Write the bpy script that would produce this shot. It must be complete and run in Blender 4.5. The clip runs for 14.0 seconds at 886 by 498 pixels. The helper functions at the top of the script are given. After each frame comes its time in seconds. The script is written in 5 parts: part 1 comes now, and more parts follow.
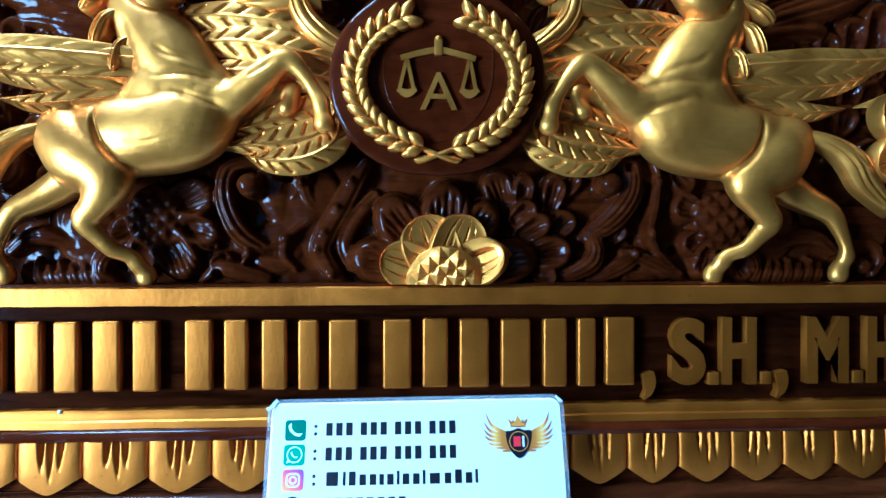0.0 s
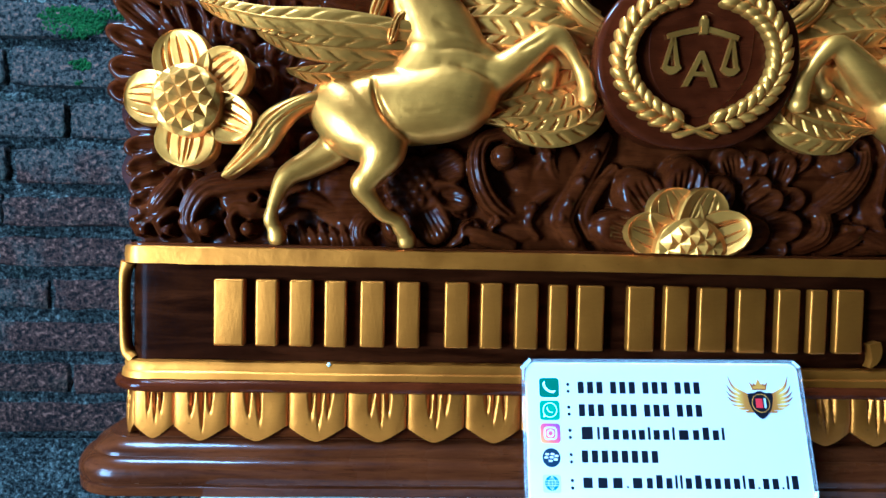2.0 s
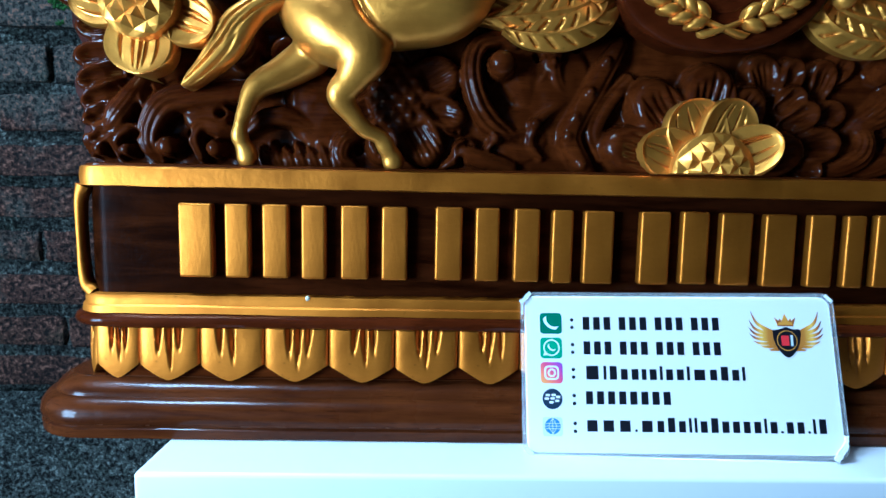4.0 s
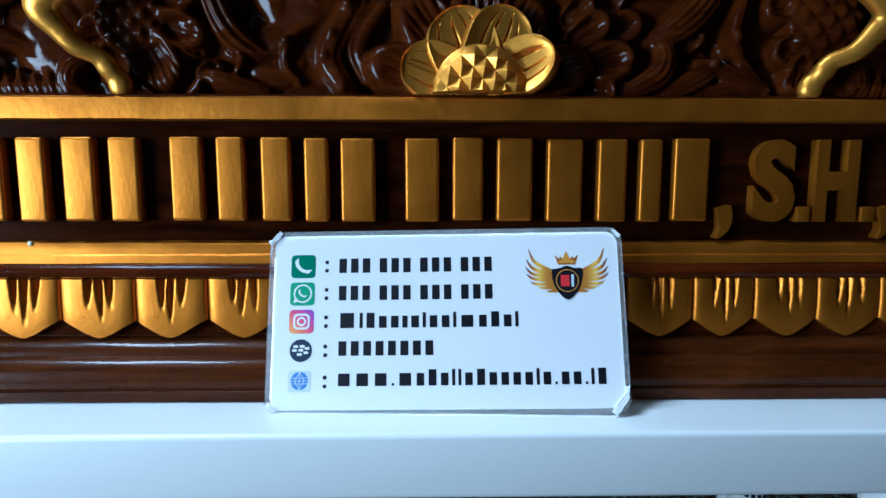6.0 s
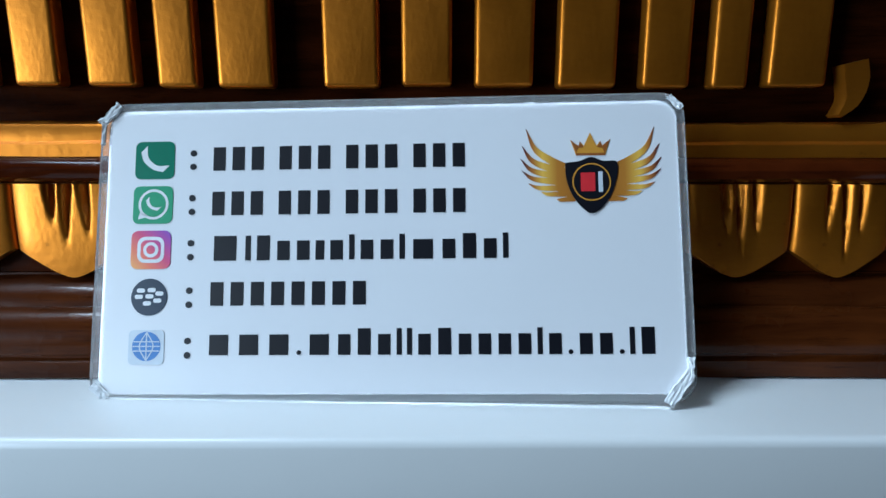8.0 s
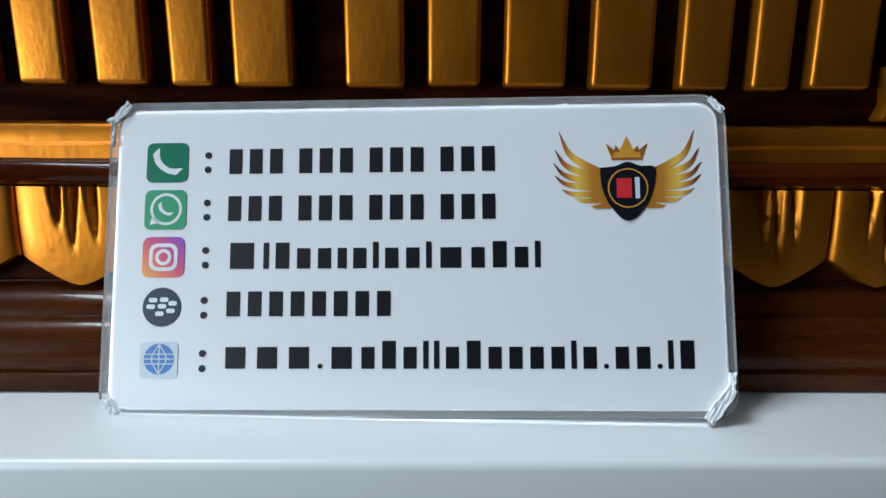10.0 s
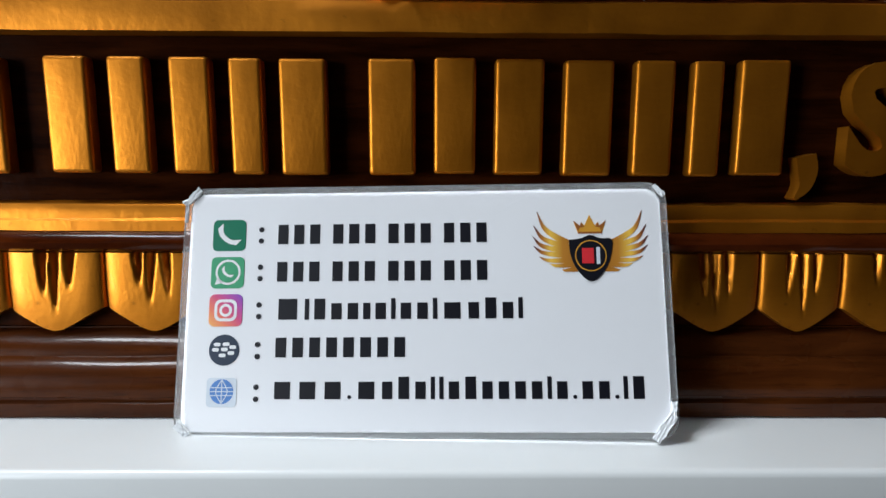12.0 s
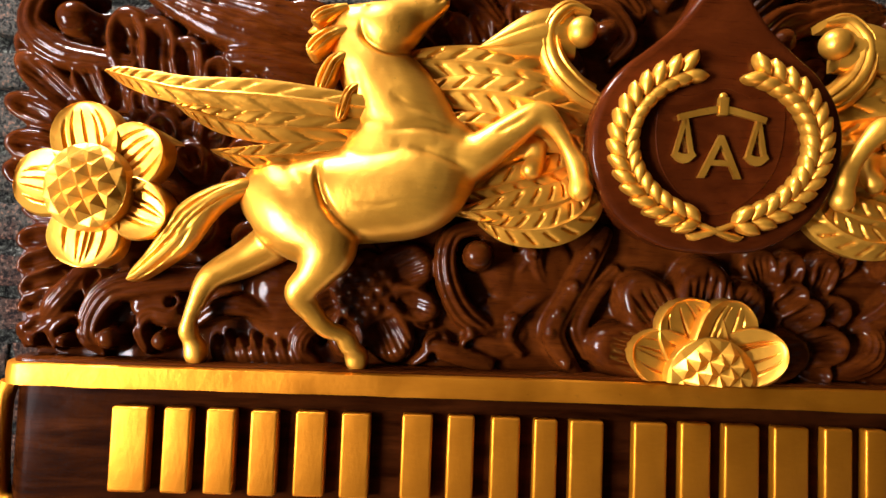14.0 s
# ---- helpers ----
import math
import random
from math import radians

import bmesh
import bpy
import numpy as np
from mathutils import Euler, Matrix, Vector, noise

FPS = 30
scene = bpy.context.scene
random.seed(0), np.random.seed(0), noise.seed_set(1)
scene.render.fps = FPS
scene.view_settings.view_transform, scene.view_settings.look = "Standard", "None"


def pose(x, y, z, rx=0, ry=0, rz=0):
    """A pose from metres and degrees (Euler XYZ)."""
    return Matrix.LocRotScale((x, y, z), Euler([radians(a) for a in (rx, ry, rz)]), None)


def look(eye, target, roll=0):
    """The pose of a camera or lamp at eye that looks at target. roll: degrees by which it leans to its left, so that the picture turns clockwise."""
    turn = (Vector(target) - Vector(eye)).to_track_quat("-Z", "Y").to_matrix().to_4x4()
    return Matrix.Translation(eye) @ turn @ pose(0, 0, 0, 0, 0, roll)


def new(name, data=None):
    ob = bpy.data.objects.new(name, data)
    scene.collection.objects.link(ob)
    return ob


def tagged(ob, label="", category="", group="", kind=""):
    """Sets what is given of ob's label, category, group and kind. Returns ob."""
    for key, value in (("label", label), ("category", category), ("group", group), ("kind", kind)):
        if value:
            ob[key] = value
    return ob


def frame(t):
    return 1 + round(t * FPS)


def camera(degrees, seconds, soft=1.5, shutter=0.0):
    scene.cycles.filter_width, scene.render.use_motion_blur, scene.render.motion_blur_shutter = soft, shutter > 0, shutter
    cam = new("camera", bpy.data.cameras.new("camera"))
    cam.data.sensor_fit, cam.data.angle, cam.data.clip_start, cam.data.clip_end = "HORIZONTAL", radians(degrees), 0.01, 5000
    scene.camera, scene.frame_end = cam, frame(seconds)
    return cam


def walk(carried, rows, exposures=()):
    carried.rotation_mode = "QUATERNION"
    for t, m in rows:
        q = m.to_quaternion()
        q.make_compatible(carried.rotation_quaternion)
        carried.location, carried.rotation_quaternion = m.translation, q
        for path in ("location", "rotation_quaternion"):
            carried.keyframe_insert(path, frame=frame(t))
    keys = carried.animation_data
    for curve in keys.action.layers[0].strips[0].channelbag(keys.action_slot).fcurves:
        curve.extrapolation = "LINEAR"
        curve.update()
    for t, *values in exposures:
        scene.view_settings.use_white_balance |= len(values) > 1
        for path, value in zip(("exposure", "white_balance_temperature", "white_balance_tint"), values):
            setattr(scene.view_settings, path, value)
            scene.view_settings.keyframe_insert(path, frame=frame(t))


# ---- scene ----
# ---------------------------------------------------------------- camera
cam = camera(78.4, 14.0)
ROWS = [
    (0.0, -0.0105, -0.2837, 0.1526, -2.72, -0.26, -0.02),
    (0.5, -0.0486, -0.3075, 0.1604, -2.94, 0.72, 1.06),
    (1.0, -0.0778, -0.3073, 0.1553, -3.33, 0.22, 1.22),
    (1.5, -0.1127, -0.3002, 0.1463, -2.44, -0.39, 0.38),
    (2.0, -0.1414, -0.2945, 0.1422, -1.96, -1.80, 1.26),
    (2.2, -0.1369, -0.2929, 0.1428, -2.20, -2.10, 1.20),
    (4.3, -0.1285, -0.2582, 0.1139, -1.13, -6.03, 1.13),
    (4.5, -0.1171, -0.2540, 0.1100, -1.65, -6.32, 1.21),
    (5.0, -0.0783, -0.2483, 0.1013, -1.67, -6.87, 0.87),
    (5.5, -0.0439, -0.2434, 0.0938, -1.47, -6.31, 0.86),
    (6.0, -0.0166, -0.2385, 0.0939, -1.14, -6.61, 0.10),
    (6.3, -0.0070, -0.2290, 0.0846, -0.82, -7.85, 0.30),
    (6.5, -0.0016, -0.2209, 0.0792, -0.58, -8.02, 0.46),
    (7.0, 0.0040, -0.1842, 0.0689, -0.44, -8.72, -0.01),
    (7.2, 0.0037, -0.1697, 0.0627, -0.28, -9.55, 0.11),
    (9.5, -0.0025, -0.1418, 0.0623, -0.30, -10.90, -0.05),
    (10.0, -0.0053, -0.1424, 0.0641, -0.72, -10.91, 0.37),
    (10.5, -0.0039, -0.1461, 0.0675, -0.67, -10.94, 0.27),
    (11.0, -0.0033, -0.1522, 0.0707, -0.73, -10.46, 0.24),
    (11.5, -0.0048, -0.1640, 0.0752, -0.84, -10.16, 0.15),
    (12.0, -0.0065, -0.1764, 0.0798, -0.62, -8.22, 0.23),
    (12.5, -0.0155, -0.1996, 0.0941, -2.25, -6.04, 0.21),
    (13.0, -0.0504, -0.2340, 0.1194, -1.89, -3.61, 0.64),
    (13.5, -0.0759, -0.2519, 0.1517, -0.35, -0.65, 1.39),
    (13.7, -0.0933, -0.2512, 0.1647, -0.55, 0.15, 1.62),
    (14.0, -0.1196, -0.2382, 0.1765, -1.17, 2.55, 2.14),
]


def carried_pose(x, y, z, yaw, pitch, roll):
    return Matrix.Translation((x, y, z)) @ pose(0, 0, 0, 0, 0, yaw) @ pose(0, 0, 0, 90 + pitch, 0, 0) @ pose(0, 0, 0, 0, 0, roll)


EXPOSURES = [(0.0, 1.28, 3750, -2), (1.0, 1.34, 3750, -2), (2.2, 1.36, 3800, -2), (4.3, 0.76, 4350, -2), (5.0, 0.48, 4600, -1), (6.5, 0.42, 4800, 0), (7.2, 0.20, 5000, 1),
             (9.5, 0.06, 5700, 4), (10.5, 0.13, 6050, 6), (11.5, 0.25, 6150, 8), (12.0, 0.29, 6350, 10), (12.5, 0.28, 6450, 12), (13.0, 0.08, 6750, 16), (13.5, -0.05, 7400, 24), (13.7, 0.6, 7100, 26), (14.0, 1.86, 7000, 26)]
walk(cam, [(t, carried_pose(*p)) for t, *p in ROWS], EXPOSURES)

# ---------------------------------------------------------------- light
world = bpy.data.worlds.new("open_sky")
world.use_nodes = True
scene.world = world
wn = world.node_tree.nodes
sky = wn.new("ShaderNodeTexSky")
sky.sky_type, sky.sun_disc = "NISHITA", False
sky.sun_elevation, sky.sun_rotation = radians(48), radians(215)
world.node_tree.links.new(sky.outputs[0], wn["Background"].inputs[0])
wn["Background"].inputs[1].default_value = 0.018

sun = new("sun", bpy.data.lights.new("sun", "SUN"))
sun.data.energy, sun.data.angle, sun.data.color = 0.5, radians(14), (1.0, 0.95, 0.88)
sun.matrix_world = look((-2.0, -2.6, 3.4), (0, 0, 0))

# two added area lamps stand in for daylight from above left and from the left
opening = new("overhead_daylight_fill", bpy.data.lights.new("overhead_daylight_fill", "AREA"))
opening.data.shape, opening.data.size, opening.data.size_y = "RECTANGLE", 0.42, 0.34
opening.data.energy, opening.data.color = 20, (0.90, 0.96, 1.0)
opening.matrix_world = look((-0.86, -0.22, 1.45), (-0.05, 0, 0.12))
# added low lamp close on the left, its real source unknown
left_fill = new("left_daylight_fill", bpy.data.lights.new("left_daylight_fill", "AREA"))
left_fill.data.shape, left_fill.data.size, left_fill.data.size_y = "RECTANGLE", 0.26, 0.4
left_fill.data.energy, left_fill.data.color = 7.6, (0.90, 0.96, 1.0)
left_fill.matrix_world = look((-0.88, -0.55, 0.08), (-0.05, 0, 0.1))

# ---------------------------------------------------------------- materials
def material(name):
    m = bpy.data.materials.new(name)
    m.use_nodes = True
    return m, m.node_tree.nodes, m.node_tree.links, m.node_tree.nodes["Principled BSDF"]


def coords(nodes, links, scale, stretch=(1, 1, 1)):
    tc, mp = nodes.new("ShaderNodeTexCoord"), nodes.new("ShaderNodeMapping")
    mp.inputs["Scale"].default_value = tuple(scale * s for s in stretch)
    links.new(tc.outputs["Object"], mp.inputs["Vector"])
    return mp.outputs[0]


def noise_tex(nodes, links, vec, scale, detail=4.0, rough=0.55, distortion=0.0):
    n = nodes.new("ShaderNodeTexNoise")
    n.inputs["Scale"].default_value, n.inputs["Detail"].default_value = scale, detail
    n.inputs["Roughness"].default_value, n.inputs["Distortion"].default_value = rough, distortion
    links.new(vec, n.inputs["Vector"])
    return n.outputs["Fac"]


def ramp(nodes, links, fac, *stops):
    r = nodes.new("ShaderNodeValToRGB")
    while len(r.color_ramp.elements) < len(stops):
        r.color_ramp.elements.new(0.5)
    for e, (p, c) in zip(r.color_ramp.elements, stops):
        e.position, e.color = p, (*c, 1) if len(c) == 3 else c
    links.new(fac, r.inputs[0])
    return r.outputs[0]


def mix(nodes, links, fac, a, b, mode="MIX"):
    m = nodes.new("ShaderNodeMix")
    m.data_type, m.blend_type = "RGBA", mode
    for sock, val in ((m.inputs[0], fac), (m.inputs[6], a), (m.inputs[7], b)):
        if isinstance(val, (int, float)):
            sock.default_value = val
        elif isinstance(val, tuple):
            sock.default_value = (*val, 1)
        else:
            links.new(val, sock)
    return m.outputs[2]


def bump(nodes, links, bsdf, height, strength, distance, previous=None):
    b = nodes.new("ShaderNodeBump")
    b.inputs["Strength"].default_value, b.inputs["Distance"].default_value = strength, distance
    links.new(height, b.inputs["Height"])
    if previous:
        links.new(previous, b.inputs["Normal"])
    links.new(b.outputs[0], bsdf.inputs["Normal"])
    return b.outputs[0]


def gold_paint(name="gold_paint", low=(0.56, 0.236, 0.022), high=(0.88, 0.420, 0.048), metal=0.80, rough=0.30):
    """Brushed-on gold paint: cloudy tone, brush streaks, grime in patches."""
    m, n, l, b = material(name)
    v = coords(n, l, 1.0)
    cloud = noise_tex(n, l, v, 28, 3, 0.5, 0.4)
    fine = noise_tex(n, l, v, 900, 3, 0.6)
    brush = noise_tex(n, l, coords(n, l, 1.0, (1, 1, 5)), 120, 5, 0.65, 0.3)
    col = ramp(n, l, cloud, (0.32, low), (0.68, high))
    col = mix(n, l, ramp(n, l, brush, (0.40, (0.10, 0.10, 0.10)), (0.56, (0, 0, 0))), col, tuple(c * 0.72 for c in low))
    worn = noise_tex(n, l, v, 210, 5, 0.7)
    col = mix(n, l, ramp(n, l, worn, (0.64, (0, 0, 0)), (0.74, (0.6, 0.6, 0.6))), col, tuple(c * 0.4 for c in low))
    l.new(col, b.inputs["Base Color"])
    b.inputs["Metallic"].default_value = metal
    b.inputs["Coat Weight"].default_value, b.inputs["Coat Roughness"].default_value = 0.03, 0.12
    l.new(ramp(n, l, cloud, (0.3, (rough,) * 3), (0.72, (rough + 0.18,) * 3)), b.inputs["Roughness"])
    first = bump(n, l, b, brush, 0.025, 0.0006)
    second = bump(n, l, b, noise_tex(n, l, v, 60, 4, 0.6), 0.22, 0.0022, first)
    bump(n, l, b, fine, 0.16, 0.00028, second)
    return m


def lacquer(name, dark, light, grain_axis=(1, 9, 9), gloss=0.09, foot_coat=0.05, spec=0.06):
    m, n, l, b = material(name)
    v = coords(n, l, 1.0, grain_axis)
    grain = noise_tex(n, l, v, 14, 8, 0.65, 0.6)
    pores = noise_tex(n, l, coords(n, l, 1.0, (1, 14, 14)), 70, 4, 0.7)
    blot = noise_tex(n, l, coords(n, l, 1.0), 22, 4, 0.6)
    col = ramp(n, l, grain, (0.35, dark), (0.68, light))
    col = mix(n, l, ramp(n, l, blot, (0.4, (0, 0, 0)), (0.7, (0.55, 0.55, 0.55))), col, dark)
    col = mix(n, l, ramp(n, l, pores, (0.34, (0.55, 0.55, 0.55)), (0.44, (0, 0, 0))), col, tuple(c * 0.4 for c in dark))
    l.new(col, b.inputs["Base Color"])
    l.new(ramp(n, l, blot, (0.3, (gloss,) * 3), (0.7, (gloss + 0.12,) * 3)), b.inputs["Roughness"])
    b.inputs["Coat Weight"].default_value, b.inputs["Coat Roughness"].default_value = (0.13, 0.08) if gloss < 0.15 else (foot_coat, 0.07)
    b.inputs["Specular IOR Level"].default_value = 0.05 if gloss < 0.15 else spec
    first = bump(n, l, b, pores, 0.15, 0.0004)
    bump(n, l, b, noise_tex(n, l, coords(n, l, 1.0), 140, 4, 0.6), 0.20 if gloss < 0.15 else 0.25, 0.0010 if gloss < 0.1 else 0.0008, first)
    return m


def plastic(name, colour, rough=0.35, speck=0.0):
    m, n, l, b = material(name)
    v = coords(n, l, 1.0)
    blot = noise_tex(n, l, v, 9, 5, 0.6)
    col = ramp(n, l, blot, (0.3, tuple(c * 0.95 for c in colour)), (0.7, colour))
    dirt = noise_tex(n, l, v, 130, 3, 0.6)
    col = mix(n, l, ramp(n, l, dirt, (0.70, (0, 0, 0)), (0.80, (speck,) * 3)), col, tuple(c * 0.35 for c in colour))
    l.new(col, b.inputs["Base Color"])
    l.new(ramp(n, l, blot, (0.3, (rough,) * 3), (0.7, (rough + 0.12,) * 3)), b.inputs["Roughness"])
    bump(n, l, b, noise_tex(n, l, v, 400, 3), 0.06, 0.0004)
    return m


def flat_ink(name, colour, rough=0.4):
    m, n, l, b = material(name)
    v = noise_tex(n, l, coords(n, l, 1.0), 300, 2)
    l.new(ramp(n, l, v, (0.3, tuple(c * 0.9 for c in colour)), (0.7, colour)), b.inputs["Base Color"])
    b.inputs["Roughness"].default_value = rough
    return m


def rough_stone(name, low, high, tint, size, moss=0.0, depth=0.004, per_object=True, pits=0.0):
    m, n, l, b = material(name)
    v = coords(n, l, 1.0)
    big = noise_tex(n, l, v, size, 5, 0.65)
    fine = noise_tex(n, l, v, size * 8, 6, 0.78)
    grit = noise_tex(n, l, v, 185, 3, 0.62, 0.3)
    col = ramp(n, l, big, (0.32, low), (0.68, high))
    col = mix(n, l, ramp(n, l, fine, (0.40, (0.7, 0.7, 0.7)), (0.56, (0, 0, 0))), col, tuple(c * 0.3 for c in low))
    if per_object:
        info = n.new("ShaderNodeObjectInfo")
        col = mix(n, l, ramp(n, l, info.outputs["Random"], (0.0, (0, 0, 0)), (1.0, (0.75, 0.75, 0.75))), col, tint)
    if pits and per_object:
        # cement smeared over the bricks, thicker higher up the wall
        where, height, total = n.new("ShaderNodeNewGeometry"), n.new("ShaderNodeSeparateXYZ"), n.new("ShaderNodeMath")
        l.new(where.outputs["Position"], height.inputs[0])
        total.operation, total.inputs[1].default_value = "MULTIPLY_ADD", 0.62
        l.new(height.outputs["Z"], total.inputs[0])
        l.new(noise_tex(n, l, where.outputs["Position"], 11, 5, 0.7), total.inputs[2])
        col = mix(n, l, ramp(n, l, total.outputs[0], (0.54, (0, 0, 0)), (0.66, (0.9, 0.9, 0.9))), col, (0.052, 0.053, 0.042))
    if moss:
        g = noise_tex(n, l, v, size * 0.6, 6, 0.7)
        col = mix(n, l, ramp(n, l, g, (0.54, (0, 0, 0)), (0.70, (moss,) * 3)), col, (0.022, 0.044, 0.020))
    if pits:
        col = mix(n, l, ramp(n, l, grit, (0.56, (0, 0, 0)), (0.66, (0.7, 0.7, 0.7))), col, tuple(min(1, c * 2.8) for c in high))
        # recess shade is put into the colour: near black where the grit dips
        col = mix(n, l, ramp(n, l, grit, (0.42, (pits,) * 3), (0.48, (0, 0, 0))), col, (0.0015, 0.0016, 0.0016))
    l.new(col, b.inputs["Base Color"])
    b.inputs["Roughness"].default_value = 0.92
    b.inputs["Specular IOR Level"].default_value = 0.2
    first = bump(n, l, b, big, 0.5, depth * 2)
    second = bump(n, l, b, grit, 1.0, 0.006, first) if pits else first
    bump(n, l, b, fine, 0.8, depth * 1.4, second)
    return m


GOLD = gold_paint()
GOLD_FLAT = gold_paint("gold_band_paint", (0.46, 0.148, 0.0055), (0.58, 0.204, 0.0100), 0.84, 0.36)
WOOD = lacquer("dark_lacquered_teak", (0.030, 0.0055, 0.0007), (0.088, 0.0195, 0.0026))
WOOD_RED = lacquer("reddish_lacquered_teak", (0.035, 0.0060, 0.0010), (0.080, 0.0150, 0.0026), (2, 9, 5))
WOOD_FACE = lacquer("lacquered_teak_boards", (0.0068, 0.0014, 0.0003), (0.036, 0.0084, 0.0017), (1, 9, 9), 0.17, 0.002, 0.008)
WOOD_FOOT = lacquer("brown_lacquered_teak", (0.030, 0.0070, 0.0014), (0.090, 0.0236, 0.0047), (1, 9, 9), 0.20, 0.18)
GROUND = lacquer("dull_lacquered_teak", (0.016, 0.0028, 0.0008), (0.050, 0.0090, 0.0026), (1, 9, 9), 0.4)
WHITE = plastic("white_plastic", (0.78, 0.80, 0.80), 0.3, 0.15)
WHITE_CARD = plastic("white_printed_paper", (0.80, 0.81, 0.84), 0.42)
INK = flat_ink("black_ink", (0.005, 0.0055, 0.010))
BRICK = rough_stone("old_brick", (0.026, 0.0130, 0.0086), (0.084, 0.0420, 0.0270), (0.054, 0.026, 0.0172), 26, 0.3, pits=0.9)
MORTAR = rough_stone("weathered_mortar", (0.034, 0.038, 0.031), (0.092, 0.098, 0.082), (0.1, 0.1, 0.1), 30, 0.4, 0.006, False, 0.95)
RENDER = rough_stone("rough_cement", (0.042, 0.049, 0.043), (0.105, 0.115, 0.100), (0.1, 0.1, 0.1), 24, 0.35, 0.006, False, 0.95)
CONCRETE = rough_stone("concrete_floor", (0.045, 0.040, 0.034), (0.075, 0.068, 0.058), (0.2, 0.2, 0.2), 6, 0, 0.002, False)
PLASTER = rough_stone("plastered_wall", (0.045, 0.024, 0.012), (0.07, 0.038, 0.02), (0.3, 0.3, 0.3), 3, 0, 0.001, False)
PLANK = lacquer("roof_boards", (0.06, 0.035, 0.02), (0.14, 0.085, 0.05), (1, 9, 9), 0.5)
MOSS = rough_stone("green_moss", (0.015, 0.055, 0.006), (0.05, 0.13, 0.018), (0.03, 0.06, 0.01), 60, 0, 0.004, False)


# ---------------------------------------------------------------- building helpers (millimetres in, metres out)
def finish(bm, smooth=True, angle=40):
    bmesh.ops.remove_doubles(bm, verts=bm.verts, dist=1e-4)
    bmesh.ops.recalc_face_normals(bm, faces=bm.faces)
    bmesh.ops.scale(bm, vec=(0.001,) * 3, verts=bm.verts)
    for f in bm.faces:
        f.smooth = smooth
    if smooth:
        for e in bm.edges:
            if len(e.link_faces) == 2 and e.calc_face_angle(0) > radians(angle):
                e.smooth = False


def mesh_of(name, bm, mat, smooth=True, angle=40):
    finish(bm, smooth, angle)
    me = bpy.data.meshes.new(name)
    bm.to_mesh(me)
    bm.free()
    me.materials.append(mat)
    return me


def part(name, bm, mat, parent=None, label="", smooth=True, angle=40):
    ob = new(name, mesh_of(name, bm, mat, smooth, angle))
    ob.parent = parent
    return tagged(ob, label=label)


def share(name, me, parent, m):
    ob = new(name, me)
    ob.parent = parent
    ob.matrix_basis = m
    return ob


def empty(name, **tags):
    ob = new(name)
    ob.empty_display_size = 0.05
    return tagged(ob, **tags)


def mm(x, y, z, rx=0, ry=0, rz=0):
    return pose(x / 1000, y / 1000, z / 1000, rx, ry, rz)


def spline(ctrl, n):
    """Catmull-Rom through rows of numbers."""
    p = [np.array(c, float) for c in ctrl]
    p = [2 * p[0] - p[1], *p, 2 * p[-1] - p[-2]]
    segs, out = len(p) - 3, []
    for k in range(n + 1):
        t = k / n * segs
        i = min(int(t), segs - 1)
        t -= i
        a, b, c, d = p[i : i + 4]
        out.append(0.5 * (2 * b + (c - a) * t + (2 * a - 5 * b + 4 * c - d) * t**2 + (3 * b - a - 3 * c + d) * t**3))
    return out


def box(bm, x0, x1, y0, y1, z0, z1, bevel=0.0, segments=2):
    g = bmesh.ops.create_cube(bm, size=1)["verts"]
    bmesh.ops.scale(bm, vec=(x1 - x0, y1 - y0, z1 - z0), verts=g)
    bmesh.ops.translate(bm, vec=((x0 + x1) / 2, (y0 + y1) / 2, (z0 + z1) / 2), verts=g)
    if bevel:
        es = list({e for v in g for e in v.link_edges})
        bmesh.ops.bevel(bm, geom=es, offset=bevel, segments=segments, profile=0.6, affect="EDGES")
    return bm


def loft(bm, loops, cap=True):
    """Skin between closed loops of the same count."""
    rings = [[bm.verts.new(p) for p in loop] for loop in loops]
    for a, b in zip(rings, rings[1:]):
        for i in range(len(a)):
            j = (i + 1) % len(a)
            bm.faces.new((a[i], a[j], b[j], b[i]))
    if cap:
        bm.faces.new(rings[0])
        bm.faces.new(rings[-1])
    return bm


def blade(bm, ctrl, front, n=24, m=10, thick=4.0):
    """A carved strip along a spine. ctrl: rows (x, y, z, half width). front(s, u, w): how far it stands forward (-y)
    at s along and u (-1..1) across."""
    pts, rows = spline(ctrl, n), []
    for k, p in enumerate(pts):
        a, b = pts[max(k - 1, 0)], pts[min(k + 1, n)]
        d = np.array([b[0] - a[0], b[2] - a[2]])
        d /= np.linalg.norm(d) + 1e-9
        side, w, row = (-d[1], d[0]), max(p[3], 0.05), []
        for j in range(m + 1):
            u = -1 + 2 * j / m
            row.append(bm.verts.new((p[0] + side[0] * u * w, p[1] - front(k / n, u, w), p[2] + side[1] * u * w)))
        row.append(bm.verts.new((p[0] + side[0] * w * 0.9, p[1] + thick, p[2] + side[1] * w * 0.9)))
        row.append(bm.verts.new((p[0] - side[0] * w * 0.9, p[1] + thick, p[2] - side[1] * w * 0.9)))
        rows.append(row)
    for a, b in zip(rows, rows[1:]):
        for j in range(len(a)):
            i = (j + 1) % len(a)
            bm.faces.new((a[j], a[i], b[i], b[j]))
    bm.faces.new(rows[0])
    bm.faces.new(rows[-1])
    return bm


def dome(u):
    return math.sqrt(max(0.0, 1 - u * u))


def grooved(h, count, depth):
    """A rounded strip with carved lines running along it."""
    return lambda s, u, w: h * dome(u) - depth * (1 - abs(math.sin(math.pi * count * (u + 1) / 2))) ** 3 * min(1, s * 6)


